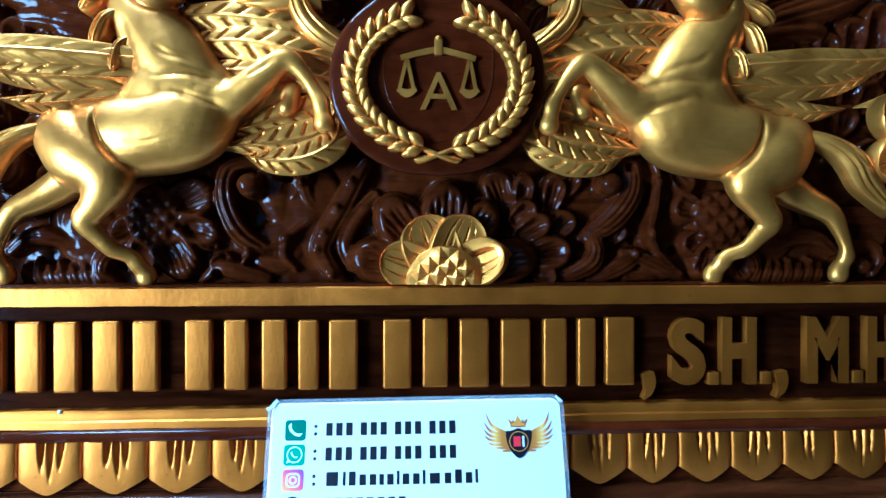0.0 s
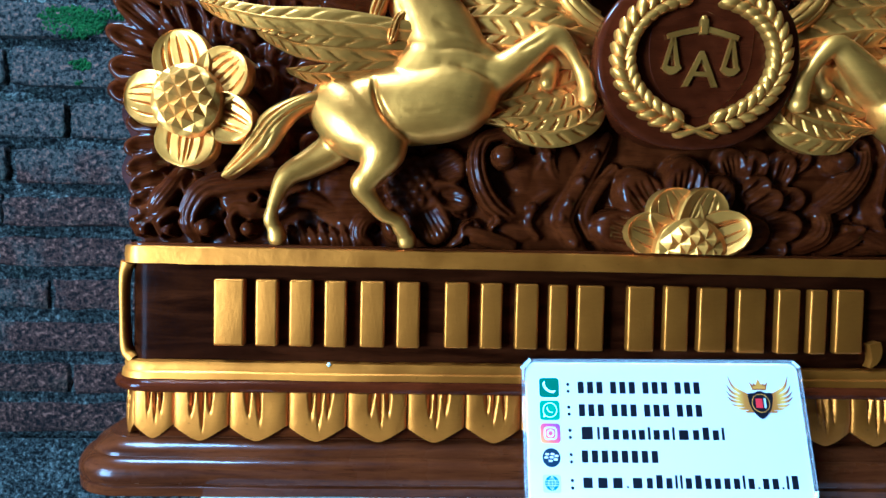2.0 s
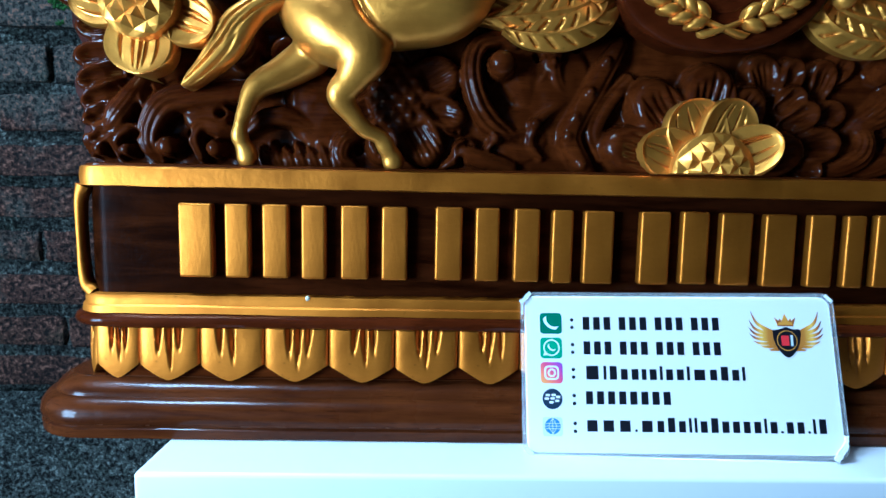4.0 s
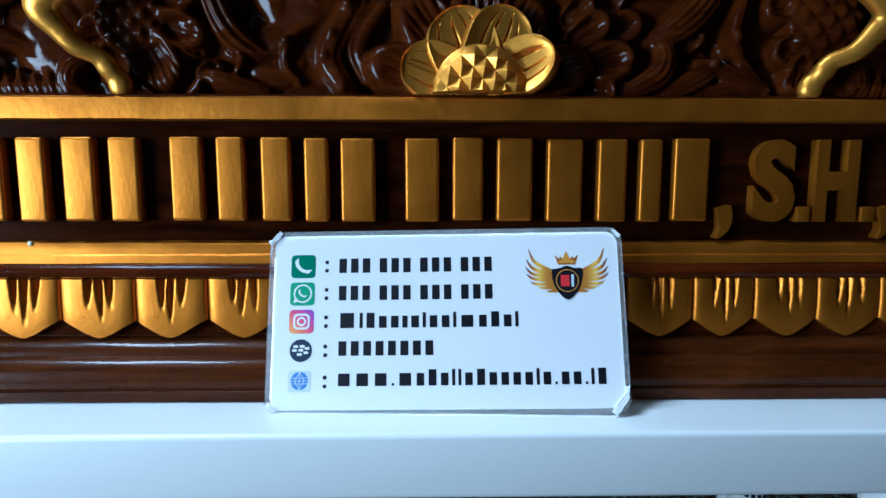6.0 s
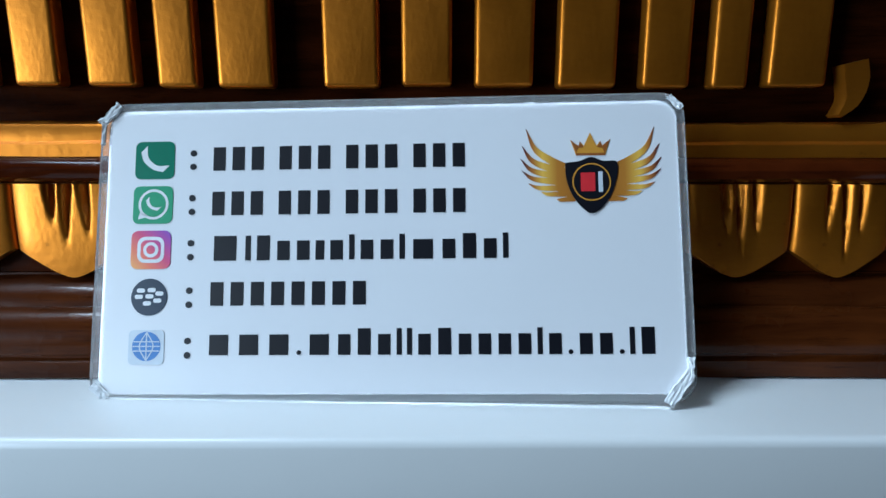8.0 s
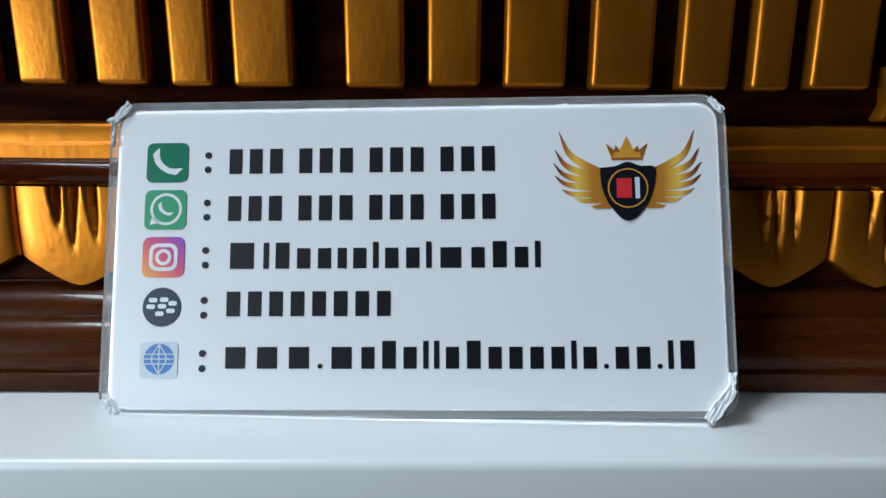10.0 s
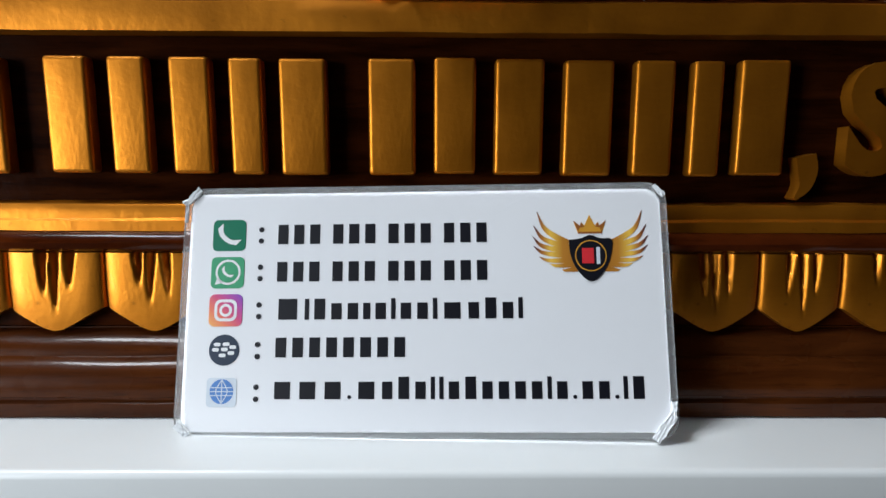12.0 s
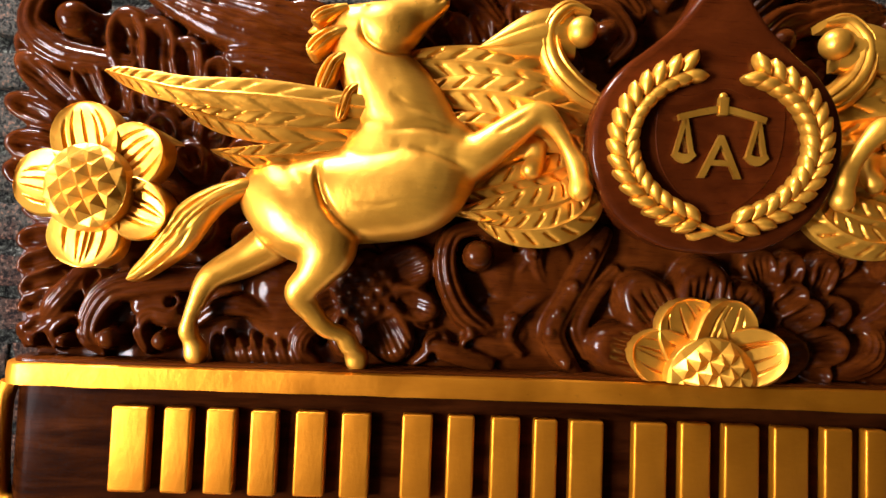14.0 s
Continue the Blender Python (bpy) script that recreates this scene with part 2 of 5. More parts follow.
def feathered(h, pitch, depth, slope=0.0):
    """A feather: raised quill, short slanting cuts to both sides, the whole face tilted by slope."""
    def front(s, u, w):
        saw = (s * pitch + abs(u) * 0.9 + (0.45 if u > 0 else 0)) % 1.0
        cut = depth * max(0, 1 - abs(saw - 0.5) * 6.5) * min(1, (abs(u) - 0.12) * 8, (0.86 - abs(u)) * 8) if 0.12 < abs(u) < 0.86 and s > 0.06 else 0
        return h * (1 - 0.5 * abs(u) ** 2.2) + 0.8 * max(0, 1 - abs(u) * 7) - cut - slope * u
    return front


def ball(bm, x, y, z, r, squash=1.0, seg=16):
    rings = max(6, seg * 2 // 3)
    top, rows = bm.verts.new((x, y, z + r)), []
    for i in range(1, rings):
        b = math.pi * i / rings
        rows.append([bm.verts.new((x + r * math.sin(b) * math.cos(2 * math.pi * k / seg), y + squash * r * math.sin(b) * math.sin(2 * math.pi * k / seg), z + r * math.cos(b))) for k in range(seg)])
    end = bm.verts.new((x, y, z - r))
    for k in range(seg):
        j = (k + 1) % seg
        bm.faces.new((top, rows[0][k], rows[0][j]))
        bm.faces.new((end, rows[-1][j], rows[-1][k]))
        for a, b in zip(rows, rows[1:]):
            bm.faces.new((a[k], b[k], b[j], a[j]))


def chain(bm, ctrl, flat=1.0, steps=9):
    """Overlapping balls along a spine of rows (x, y, z, r), to be fused into one body."""
    for p in spline(ctrl, steps * (len(ctrl) - 1)):
        ball(bm, p[0], p[1], p[2], p[3], flat, 24)


def mirrored(ctrl, side):
    return [(side * r[0], *r[1:]) for r in ctrl]


# ---------------------------------------------------------------- the setting
FLOOR_Z, WALL_Y = -0.46, 0.53
floor_ob = part("floor", box(bmesh.new(), -2600, 2200, -3200, 700, FLOOR_Z * 1000 - 80, FLOOR_Z * 1000), CONCRETE, smooth=False)
tagged(floor_ob, "bare grey concrete floor under the stool", "floor", kind="structure")

wall_back = part("wall_back", box(bmesh.new(), -2600, 2200, 530, 700, -460, 2050), MORTAR, smooth=False)
tagged(wall_back, "old dark brick wall with crumbling mortar and moss", "wall", kind="structure")
part("rendered_plinth", box(bmesh.new(), -2600, 2200, 512, 530, -460, -178, 4), RENDER, wall_back, "rough grey cement render")
# two unseen walls, added to keep stray light and reflections down
wall_right = part("wall_right", box(bmesh.new(), 2200, 2320, -3200, 700, -460, 2050), PLASTER, smooth=False)
tagged(wall_right, "added unseen plain plastered wall", "wall", kind="structure")
wall_front = part("wall_front", box(bmesh.new(), -700, 2200, -3200, -3080, -460, 2050), PLASTER, smooth=False)
tagged(wall_front, "added unseen plain wall behind the camera", "wall", kind="structure")
# unseen roof, added to block the sky except through one hole
def holed_roof():
    bm = bmesh.new()
    for x0, x1, y0, y1 in ((-2600, -1950, -3200, 700), (-500, 2320, -3200, 700), (-1950, -500, -3200, -1250), (-1950, -500, 150, 700)):
        box(bm, x0, x1, y0, y1, 2050, 2130)
    return bm


roof = part("ceiling", holed_roof(), PLANK, smooth=False)
tagged(roof, "added unseen boarded ceiling, holed to shape the daylight", "ceiling", kind="structure")

# ---------------------------------------------------------------- the stool
stool = empty("plastic_stool", label="white moulded plastic stool carrying the nameplate", category="stool")
part("seat", box(bmesh.new(), -257, 247, -41, 222, -26.5, 0, 2.2, 3), WHITE, stool)


def stool_leg(x0, x1, y0, y1):
    bm = bmesh.new()
    loops = []
    for z, grow in ((-25.0, 0), (-60, 1), (-200, 6), (-459.5, 16)):
        gx, gy = grow * (1 if x0 > 0 else -1), grow * (-1 if y0 < 100 else 1)
        ring = []
        for k in range(24):
            a = 2 * math.pi * k / 24
            ex = math.copysign(abs(math.cos(a)) ** 0.5, math.cos(a))
            ey = math.copysign(abs(math.sin(a)) ** 0.5, math.sin(a))
            fold = 5 * math.exp(-((ex) ** 2) * 14) if math.sin(a) < 0 else 0
            ring.append(((x0 + x1) / 2 + ex * (x1 - x0) / 2 + gx, (y0 + y1) / 2 + ey * (y1 - y0) / 2 + gy + fold, z))
        loops.append(ring)
    return loft(bm, loops)


for x0, x1, y0, y1 in ((-250, -155, -30, 10), (185, 240, -30, 10), (-262, -244, 192, 212), (232, 249, 192, 212)):
    part("leg", stool_leg(x0, x1, y0, y1), WHITE, stool)

# ---------------------------------------------------------------- the nameplate: mouldings
plate = empty("nameplate", label="carved dark wooden nameplate with gold-painted relief, standing on a stool", category="nameplate")


def rounded_ring(half, yf, yb, r, off, z, seg=10):
    """A plan outline with rounded corners, grown by off."""
    x1, ya, yc, r = half + off, yf - off, yb + off, max(r + off, 0.5)
    out = []
    for cx, cy, a0 in ((x1 - r, ya + r, -90), (x1 - r, yc - r, 0), (-x1 + r, yc - r, 90), (-x1 + r, ya + r, 180)):
        out += [(cx + r * math.cos(radians(a0 + 90 * k / seg)), cy + r * math.sin(radians(a0 + 90 * k / seg)), z) for k in range(seg + 1)]
    # the hand-planed front edge wavers a little
    for k in range(1, 90):
        x = (-x1 + r) + 2 * (x1 - r) * k / 90
        d = noise.noise_vector((x * 0.021, z * 0.11, off * 0.3)) + 0.6 * noise.noise_vector((x * 0.07, z * 0.2, 3.0))
        out.append((x, ya + 0.3 * d.y, z + 0.42 * d.z))
    return out


def moulding(profile, half, yf, yb, r):
    return loft(bmesh.new(), [rounded_ring(half, yf, yb, r, o, z) for o, z in profile])


BASE = [(-1, 0), (0, 0.6), (0.4, 5.2), (-0.6, 6.2), (-0.6, 6.8), (0.6, 7.6), (1.0, 10), (0.4, 13.5), (-2, 17.2), (-4.5, 18.9), (-6, 19.2), (-6.2, 20.6), (-8, 23), (-11, 25.4), (-14, 26.4), (-14, 27)]
part("base", moulding(BASE, 332, -9.5, 100, 32), WOOD_FOOT, plate, "glossy brown rounded foot moulding")
part("neck", moulding([(0, 27), (0, 53)], 302, 5, 90, 16), WOOD, plate)
part("roll_moulding", moulding([(-3, 53), (0.5, 53.3), (2.6, 54.6), (3.3, 56.6), (2.6, 58.6), (0.6, 59.9), (-3, 60)], 310, -0.6, 92, 20), WOOD_RED, plate)
part("gold_band_lower", moulding([(-2, 60), (1.6, 60.2), (1.2, 63.4), (0.2, 64.2), (0.2, 67.0), (-0.8, 68.8), (-4, 69.4)], 307.5, 0.6, 90, 17), GOLD_FLAT, plate, "gold-painted moulded band with a nick")
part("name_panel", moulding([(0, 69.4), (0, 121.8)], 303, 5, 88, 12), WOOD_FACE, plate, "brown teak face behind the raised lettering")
part("gold_band_upper", moulding([(-3, 121.8), (0.3, 122.2), (0.6, 127), (0.2, 131.0), (-0.6, 131.6)], 305, 0, 90, 12), GOLD_FLAT, plate, "flat gold-painted band")
part("ledge", moulding([(-2.5, 131.6), (-2.5, 132.6), (-3.5, 133.2)], 305, 0, 90, 12), WOOD, plate)
for side in (-1, 1):
    bm = bmesh.new()
    blade(bm, mirrored([(-300, 6, 69, 3.0), (-304.5, 7, 75, 2.4), (-305.5, 7, 95, 1.8), (-305.5, 7, 114, 2.2), (-303, 6, 122, 3.2)], side), lambda s, u, w: 1.6 * dome(u), 20, 6, 5)
    part("end_rim", bm, GOLD_FLAT, plate, "thin gold rim at the rounded end")

chip = bmesh.new()
ball(chip, -192, 0.8, 68.6, 1.2, 0.6, 12)
part("chip", chip, flat_ink("bare_pale_primer", (0.75, 0.70, 0.5)), plate, "small pale chip in the gold band")

# scalloped drops under the roll
EDGES = [-299, -276, -246, -214, -182, -149, -117, -86, -55, -24, 8, 39, 71, 102, 130, 159, 188, 217, 246, 270, 290]


def scallop(width, drift):
    """One drop: a low shield with a blunt pointed foot and tapering chisel cuts."""
    bm, n, m = bmesh.new(), 20, 44
    h, grid = width / 2 - 0.35, []
    cuts = [(c + drift + random.uniform(-0.06, 0.06), b + random.uniform(-0.16, 0.08), random.uniform(-0.12, 0.12)) for c, b in ((-0.30, 0.58), (0.02, 0.78), (0.34, 0.60))][: random.choice((2, 3, 3, 3))]
    tip = random.uniform(-0.06, 0.06)
    for i in range(n + 1):
        row, s = [], i / n
        for j in range(m + 1):
            u = -1 + 2 * j / m
            v = min(1, abs(u - tip))
            foot = 26.3 - 3.6 * (0.5 - 0.5 * math.cos(math.pi * v ** 0.82)) - 4.2 * v ** 2.0
            y = 3 - (2.6 + 2.4 * (1 - abs(u) ** 4) ** 0.5) * (0.8 + 0.35 * s - 0.25 * s**3)
            for c, bottom, lean in cuts:
                wide = 0.10 * max(0, 1 - s / bottom)
                if wide > 0.004:
                    y += 2.6 * max(0, 1 - abs(u - c - lean * s) / (wide + 0.03)) * min(1, wide * 20)
            row.append(bm.verts.new((u * h, y, 52.6 - foot * s)))
        grid.append(row)
    for a, b in zip(grid, grid[1:]):
        for j in range(m):
            bm.faces.new((a[j], a[j + 1], b[j + 1], b[j]))
    rim = [e for e in bm.edges if e.is_boundary]
    ext = bmesh.ops.extrude_edge_only(bm, edges=rim)["geom"]
    for v in ext:
        if isinstance(v, bmesh.types.BMVert):
            v.co.y = 5.5
    return bm


for k, (a, b) in enumerate(zip(EDGES, EDGES[1:])):
    ob = part("scallop", scallop(b - a, random.uniform(-0.08, 0.08)), GOLD_FLAT, plate, angle=60)
    ob.matrix_basis = mm((a + b) / 2, 2 + 3 * (abs(a + b) / 2 > 275), 0)
for side in (-1, 1):
    for x, y, turn, width in ((303, 12, 48, 15), (306, 30, 82, 24), (307, 56, 86, 24)):
        ob = part("scallop", scallop(width, 0.05), GOLD_FLAT, plate, angle=60)
        ob.matrix_basis = mm(side * x, y, 0, 0, 0, side * turn)

# ---------------------------------------------------------------- raised gold bars and degree letters on the name panel
BAR_ENDS = [-257, -235, -234, -218, -216, -199, -197, -181, -178, -160, -158, -141, -132, -114, -112, -96, -93, -76, -74, -60,
            -59, -39, -31, -11, -10, 8, 9, 30, 31, 52, 54, 71, 73, 86, 87, 108]


def raised_bar(width, height):
    return box(bmesh.new(), -width / 2, width / 2, 0, 5.4, 0, height, 1.4, 3)


for a, b in zip(BAR_ENDS[::2], BAR_ENDS[1::2]):
    ob = part("raised_bar", raised_bar((b - a) * 0.74, 36.2), GOLD_FLAT, plate)
    ob.matrix_basis = mm((a + b) / 2, 0, 78.4 + random.uniform(-0.3, 0.3))


def glyph(text, size, width, depth, weight=0.0):
    """Built-in font, as a mesh of the given cap height and width (mm), standing in the x-z plane, front at y = 0."""
    cu = bpy.data.curves.new("glyph", "FONT")
    cu.body, cu.size, cu.extrude, cu.offset, cu.resolution_u = text, 1.0, 0.02, weight, 5
    tmp = bpy.data.objects.new("glyph", cu)
    scene.collection.objects.link(tmp)
    dg = bpy.context.evaluated_depsgraph_get()
    me = bpy.data.meshes.new_from_object(tmp.evaluated_get(dg))
    bpy.data.objects.remove(tmp)
    xs = [v.co.x for v in me.vertices]
    ys = [v.co.y for v in me.vertices]
    zs = [v.co.z for v in me.vertices]
    sx, sy = width / (max(xs) - min(xs)), size / (max(ys) - min(ys))
    for v in me.vertices:
        x, y, z = v.co
        v.co = ((x - min(xs)) * sx / 1000, (max(zs) - z) / (max(zs) - min(zs)) * depth / 1000, (y - min(ys)) * sy / 1000)
    return me


def raised_glyph(name, text, x, z, width, height, depth, mat, parent, y=0.0, weight=0.045):
    me = glyph(text, height, width, depth, weight)
    me.materials.append(mat)
    return share(name, me, parent, mm(x, y, z))


for text, x, width in (("S", 125, 19), ("H", 153, 19), ("M", 200, 23.5), ("H", 234, 19)):
    raised_glyph("raised_letter", text, x, 78.4, width, 36, 5.4, GOLD_FLAT, plate)
for x in (145.5, 174.5, 226, 255.5):
    part("raised_point", box(bmesh.new(), x, x + 6, 0, 5.4, 78.2, 85, 0.8), GOLD_FLAT, plate)
for x in (110, 183):
    bm = bmesh.new()
    blade(bm, [(x + 2.5, 1, 85, 3.2), (x + 3.5, 1, 80, 3.2), (x + 3, 1, 75, 2.0), (x, 1, 71, 0.5)], lambda s, u, w: 1.0, 10, 4, 4.4)
    part("raised_comma", bm, GOLD_FLAT, plate)

# ---------------------------------------------------------------- carved back board
OUT_X = [0, 40, 90, 112, 142, 197, 230, 262, 300, 330]
OUT_Z = [338, 332, 322, 311, 286, 283, 298, 306, 300, 272]


def board_top(x):
    return float(np.interp(abs(x), OUT_X, OUT_Z)) + 2.5 * math.sin(x * 0.21) + 1.5 * math.sin(x * 0.53 + 1)


def back_board():
    bm, xs = bmesh.new(), np.linspace(-318, 318, 160)
    ring = [(x, board_top(x) - 7) for x in xs]
    right = [(314 + 3 * math.sin(z * 0.19) - max(0, (150 - z)) * 0.6, z) for z in np.linspace(262, 131, 28)]
    outline = ring + right + [(-x, z) for x, z in reversed(right)]
    return loft(bm, [[(x, y, z) for x, z in outline] for y in (26, 40)])


part("back_board", back_board(), GROUND, plate, "dark lacquered carved ground", smooth=False)

# ---------------------------------------------------------------- medallion with wreath and scales
medal = empty("medallion", label="oval medallion with laurel wreath")
medal.parent = plate
medal.matrix_basis = mm(0, -13, 234, 5, 0, 0)


def medal_ring(off, y):
    half = [(0, -46), (22, -43), (41, -31.5), (52, -14), (54.5, 3), (51, 19), (42, 32), (31, 41), (20, 51), (11, 63), (4, 78)]
    right = spline(half, 48)
    f = 1 + off / 50
    return [(p[0] * f, y, p[1] * f) for p in right] + [(-p[0] * f, y, p[1] * f) for p in reversed(right[1:])]


bm = loft(bmesh.new(), [medal_ring(o, y) for o, y in ((-1, 20), (0, 4), (-0.3, 1.6), (-1.6, 0.3), (-3.5, 0))])
part("disc", bm, WOOD_RED, medal, "smooth reddish-brown lacquered disc", angle=50)


def shield_ring(f, y):
    pts = []
    for x, z in ((-26, 23), (-14, 21), (0, 25), (14, 21), (26, 23), (27.5, 5), (24, -10), (14, -22), (0, -29), (-14, -22), (-24, -10), (-27.5, 5)):
        pts.append((x * f, z * f))
    pts = spline([*pts, pts[0]], 60)[:-1]
    return [(p[0], y, p[1]) for p in pts]


bm = loft(bmesh.new(), [shield_ring(f, y) for f, y in ((1.0, 1.0), (1.0, -0.25), (0.985, -0.5), (0.96, -0.3))])
part("shield", bm, WOOD_RED, medal, "low relief shield", angle=30)


def laurel_leaf():
    bm = bmesh.new()
    blade(bm, [(0, 0, 0, 0.8), (2.2, -1.2, 0.3, 2.7), (5.0, -1.5, 0.4, 2.8), (7.4, -0.4, 0.1, 1.7), (8.4, 0.4, 0, 0.4)], lambda s, u, w: 3.0 * dome(u), 10, 8, 1.5)
    return mesh_of("laurel_leaf", bm, GOLD)


LEAF = laurel_leaf()
for side in (-1, 1):
    flip = Matrix.Diagonal((side, 1, 1, 1))
    for k in range(16):
        a = radians(-79 + k * 9.5)
        heading = math.degrees(a) + 90
        for lane, turn in ((-0.4, 30), (0.4, -30)):
            x, z = (41 + lane) * math.cos(a), (33 + lane) * math.sin(a) + 0.3
            share("laurel_leaf", LEAF, medal, flip @ mm(x, -0.4, z) @ pose(0, 0, 0, 0, -(heading + turn), 0) @ Matrix.Diagonal((1.3, 1.2, 1.05, 1)))
for side in (-1, 1):
    bm = bmesh.new()
    blade(bm, mirrored([(-8, -0.5, -32.5, 1.4), (0, -1.2, -35.5, 1.4), (9, -0.5, -38, 2.0), (12, 0, -37.5, 0.5)], side), lambda s, u, w: 2.2 * dome(u), 12, 6, 1)
    part("wreath_stem", bm, GOLD, medal)

balance = bmesh.new()
blade(balance, [(-18.5, -1, 11.5, 1.3), (-9, -1, 14.0, 1.4), (0, -1, 15.5, 1.5), (9, -1, 14, 1.4), (18.5, -1, 11.5, 1.3)], lambda s, u, w: 1.3, 14, 4, 1)
box(balance, -2, 2, -2.8, 0, 13, 20.5, 0.5)
ball(balance, 0, -1.2, 20.8, 1.9, 0.8, 10)
for s in (-1, 1):
    for dx, w in ((-3.6, 0.9), (3.2, 0.9)):
        blade(balance, [(s * 15.5, -1, 11.5, w), (s * 15.5 + dx, -1, -3.2, w)], lambda s_, u, w_: 1.2, 6, 2, 1)
    blade(balance, [(s * 15.5 - 4.6, -1, -3.4, 1.0), (s * 15.5, -1, -5.6, 2.0), (s * 15.5 + 4.6, -1, -3.4, 1.0)], lambda s_, u, w_: 1.3, 8, 3, 1)
part("balance", balance, GOLD, medal, "small gold scales of justice")
raised_glyph("raised_letter", "A", -9, -13.2, 18.5, 18, 2.6, GOLD, medal, -2.0, 0.0)


# ---------------------------------------------------------------- winged horses
def fused(name, bm, mat, parent, label, cuts=(), voxel=0.9, smooth=18):
    """Melt overlapping balls into one skin, soften it and carve lines (points, depth, width) into its front."""
    ob = part(name, bm, mat, parent, label, False)
    r = ob.modifiers.new("fuse", "REMESH")
    r.mode, r.voxel_size, r.use_smooth_shade = "VOXEL", voxel / 1000, True
    f = ob.modifiers.new("soften", "SMOOTH")
    f.factor, f.iterations = 0.5, smooth
    me = bpy.data.meshes.new_from_object(ob.evaluated_get(bpy.context.evaluated_depsgraph_get()))
    ob.modifiers.clear()
    n = len(me.vertices)
    co, no = np.zeros(3 * n), np.zeros(3 * n)
    me.vertices.foreach_get("co", co)
    me.vertices.foreach_get("normal", no)
    co, no = co.reshape(-1, 3), no.reshape(-1, 3)
    facing = np.clip(-no[:, 1] * 3, 0, 1)
    for line, depth, width in cuts:
        pts = np.array(spline(line, 90))
        d = np.full(n, 1e9)
        taper = np.zeros(n)
        for k, p in enumerate(pts):
            q = np.hypot(co[:, 0] * 1000 - p[0], co[:, 2] * 1000 - p[1])
            near = q < d
            d[near], taper[near] = q[near], min(1, k / 20, (90 - k) / 30)
        co[:, 1] += facing * taper * depth / 1000 * np.exp(-((d / width) ** 2))
    me.vertices.foreach_set("co", co.ravel())
    me.update()
    ob.data = me
    return ob


CREASES = [(((-170, 223), (-168, 211), (-163, 201), (-156, 194), (-145, 187)), 3.0, 1.6), (((-154, 285), (-151.5, 276), (-143, 271), (-133, 273), (-126, 281)), 2.6, 1.5),
           (((-158, 268), (-153, 254), (-150, 238)), 0.9, 2.6), (((-142, 236), (-126, 238), (-113, 236), (-101, 232)), 1.5, 2.2),
           (((-131, 229), (-116, 225), (-101, 220)), 1.6, 2.0), (((-153, 204), (-142, 203.5), (-131, 206)), 0.35, 0.8), (((-157, 291), (-153, 293), (-148, 291)), 1.0, 1.0), (((-99, 241), (-89, 246.5), (-79, 251)), 1.6, 1.1), (((-95, 236), (-87, 240.5), (-79, 245.5)), 1.0, 1.2), (((-140, 252), (-133, 247), (-124, 245), (-114, 240)), 0.9, 1.8),
           (((-122, 294), (-118, 297), (-114, 297)), 1.3, 1.0)]
TRUNK = [(-189, 8, 208, 18), (-177, 6, 207, 20.5), (-161, 2, 208.5, 20.8), (-145, 0, 210, 21.6), (-128, 0, 215, 22.4), (-118, 3, 227, 20)]
NECK = [(-127, 3, 229, 23), (-136.5, 2, 249, 20.5), (-148.5, 1, 266, 16), (-155, 1, 277, 13), (-157, 1, 282, 10.5)]
HEAD = [(-158, 1, 285, 9.5), (-149, -1, 284, 11), (-140.5, -2, 283.5, 12), (-133, -1, 289, 9.4), (-126, 0, 295, 7.2), (-121.5, 0, 299, 6.2)]
WITHERS = [(-172, 4, 210, 18.5), (-160, 3, 212, 19), (-149, 2, 217, 18.5), (-138, 1, 231, 19.5)]
JAW = [(-131, -3, 287, 6), (-120, -3, 296, 4.8)]
FORE = [(-114, 0, 224, 13), (-101, -3, 229, 9.5), (-88, -7, 238, 7.5), (-76, -9, 246, 5.8), (-68, -9, 240, 4.3), (-62, -8, 231, 3.8), (-58.5, -8, 224, 4.9), (-58, -8, 220, 4.1), (-57, -8, 214.5, 5.4)]
THIGH = [(-187, 5, 208, 18.5), (-178, 0.5, 199, 19), (-164, -6, 187, 13), (-169, -7, 174, 7.8), (-175, -6, 166, 6.6), (-170, -4, 158, 5), (-164, -2, 151, 4.3), (-157, 1, 148, 4.0), (-154.5, 3, 144, 4.9), (-153, 4, 141.5, 4.1), (-151.5, 6, 138.5, 5.4), (-151, 6, 136.5, 5.6)]
FAR = [(-192, 10, 187, 10), (-204, 9, 179, 8.2), (-217, 6, 171, 6), (-222, 4, 160, 4.2), (-224.5, 3, 151, 3.6), (-225, 4, 147, 4.5), (-224, 5, 143.5, 3.9), (-222.5, 6, 140, 5.0), (-222, 6, 137, 5.4)]
FARFORE = [(-100, 6, 222, 6), (-86, 4, 231, 5), (-75.5, 1, 235, 4.6), (-74.5, 0, 229, 4.0), (-77, -1, 223.5, 5.0)]
MANE = [(-164, 289, -175, 283, 3.2), (-164, 279, -176, 269, 3.8), (-163, 268, -170.5, 251.5, 3.8), (-156, 255, -161.5, 240, 3.0)]


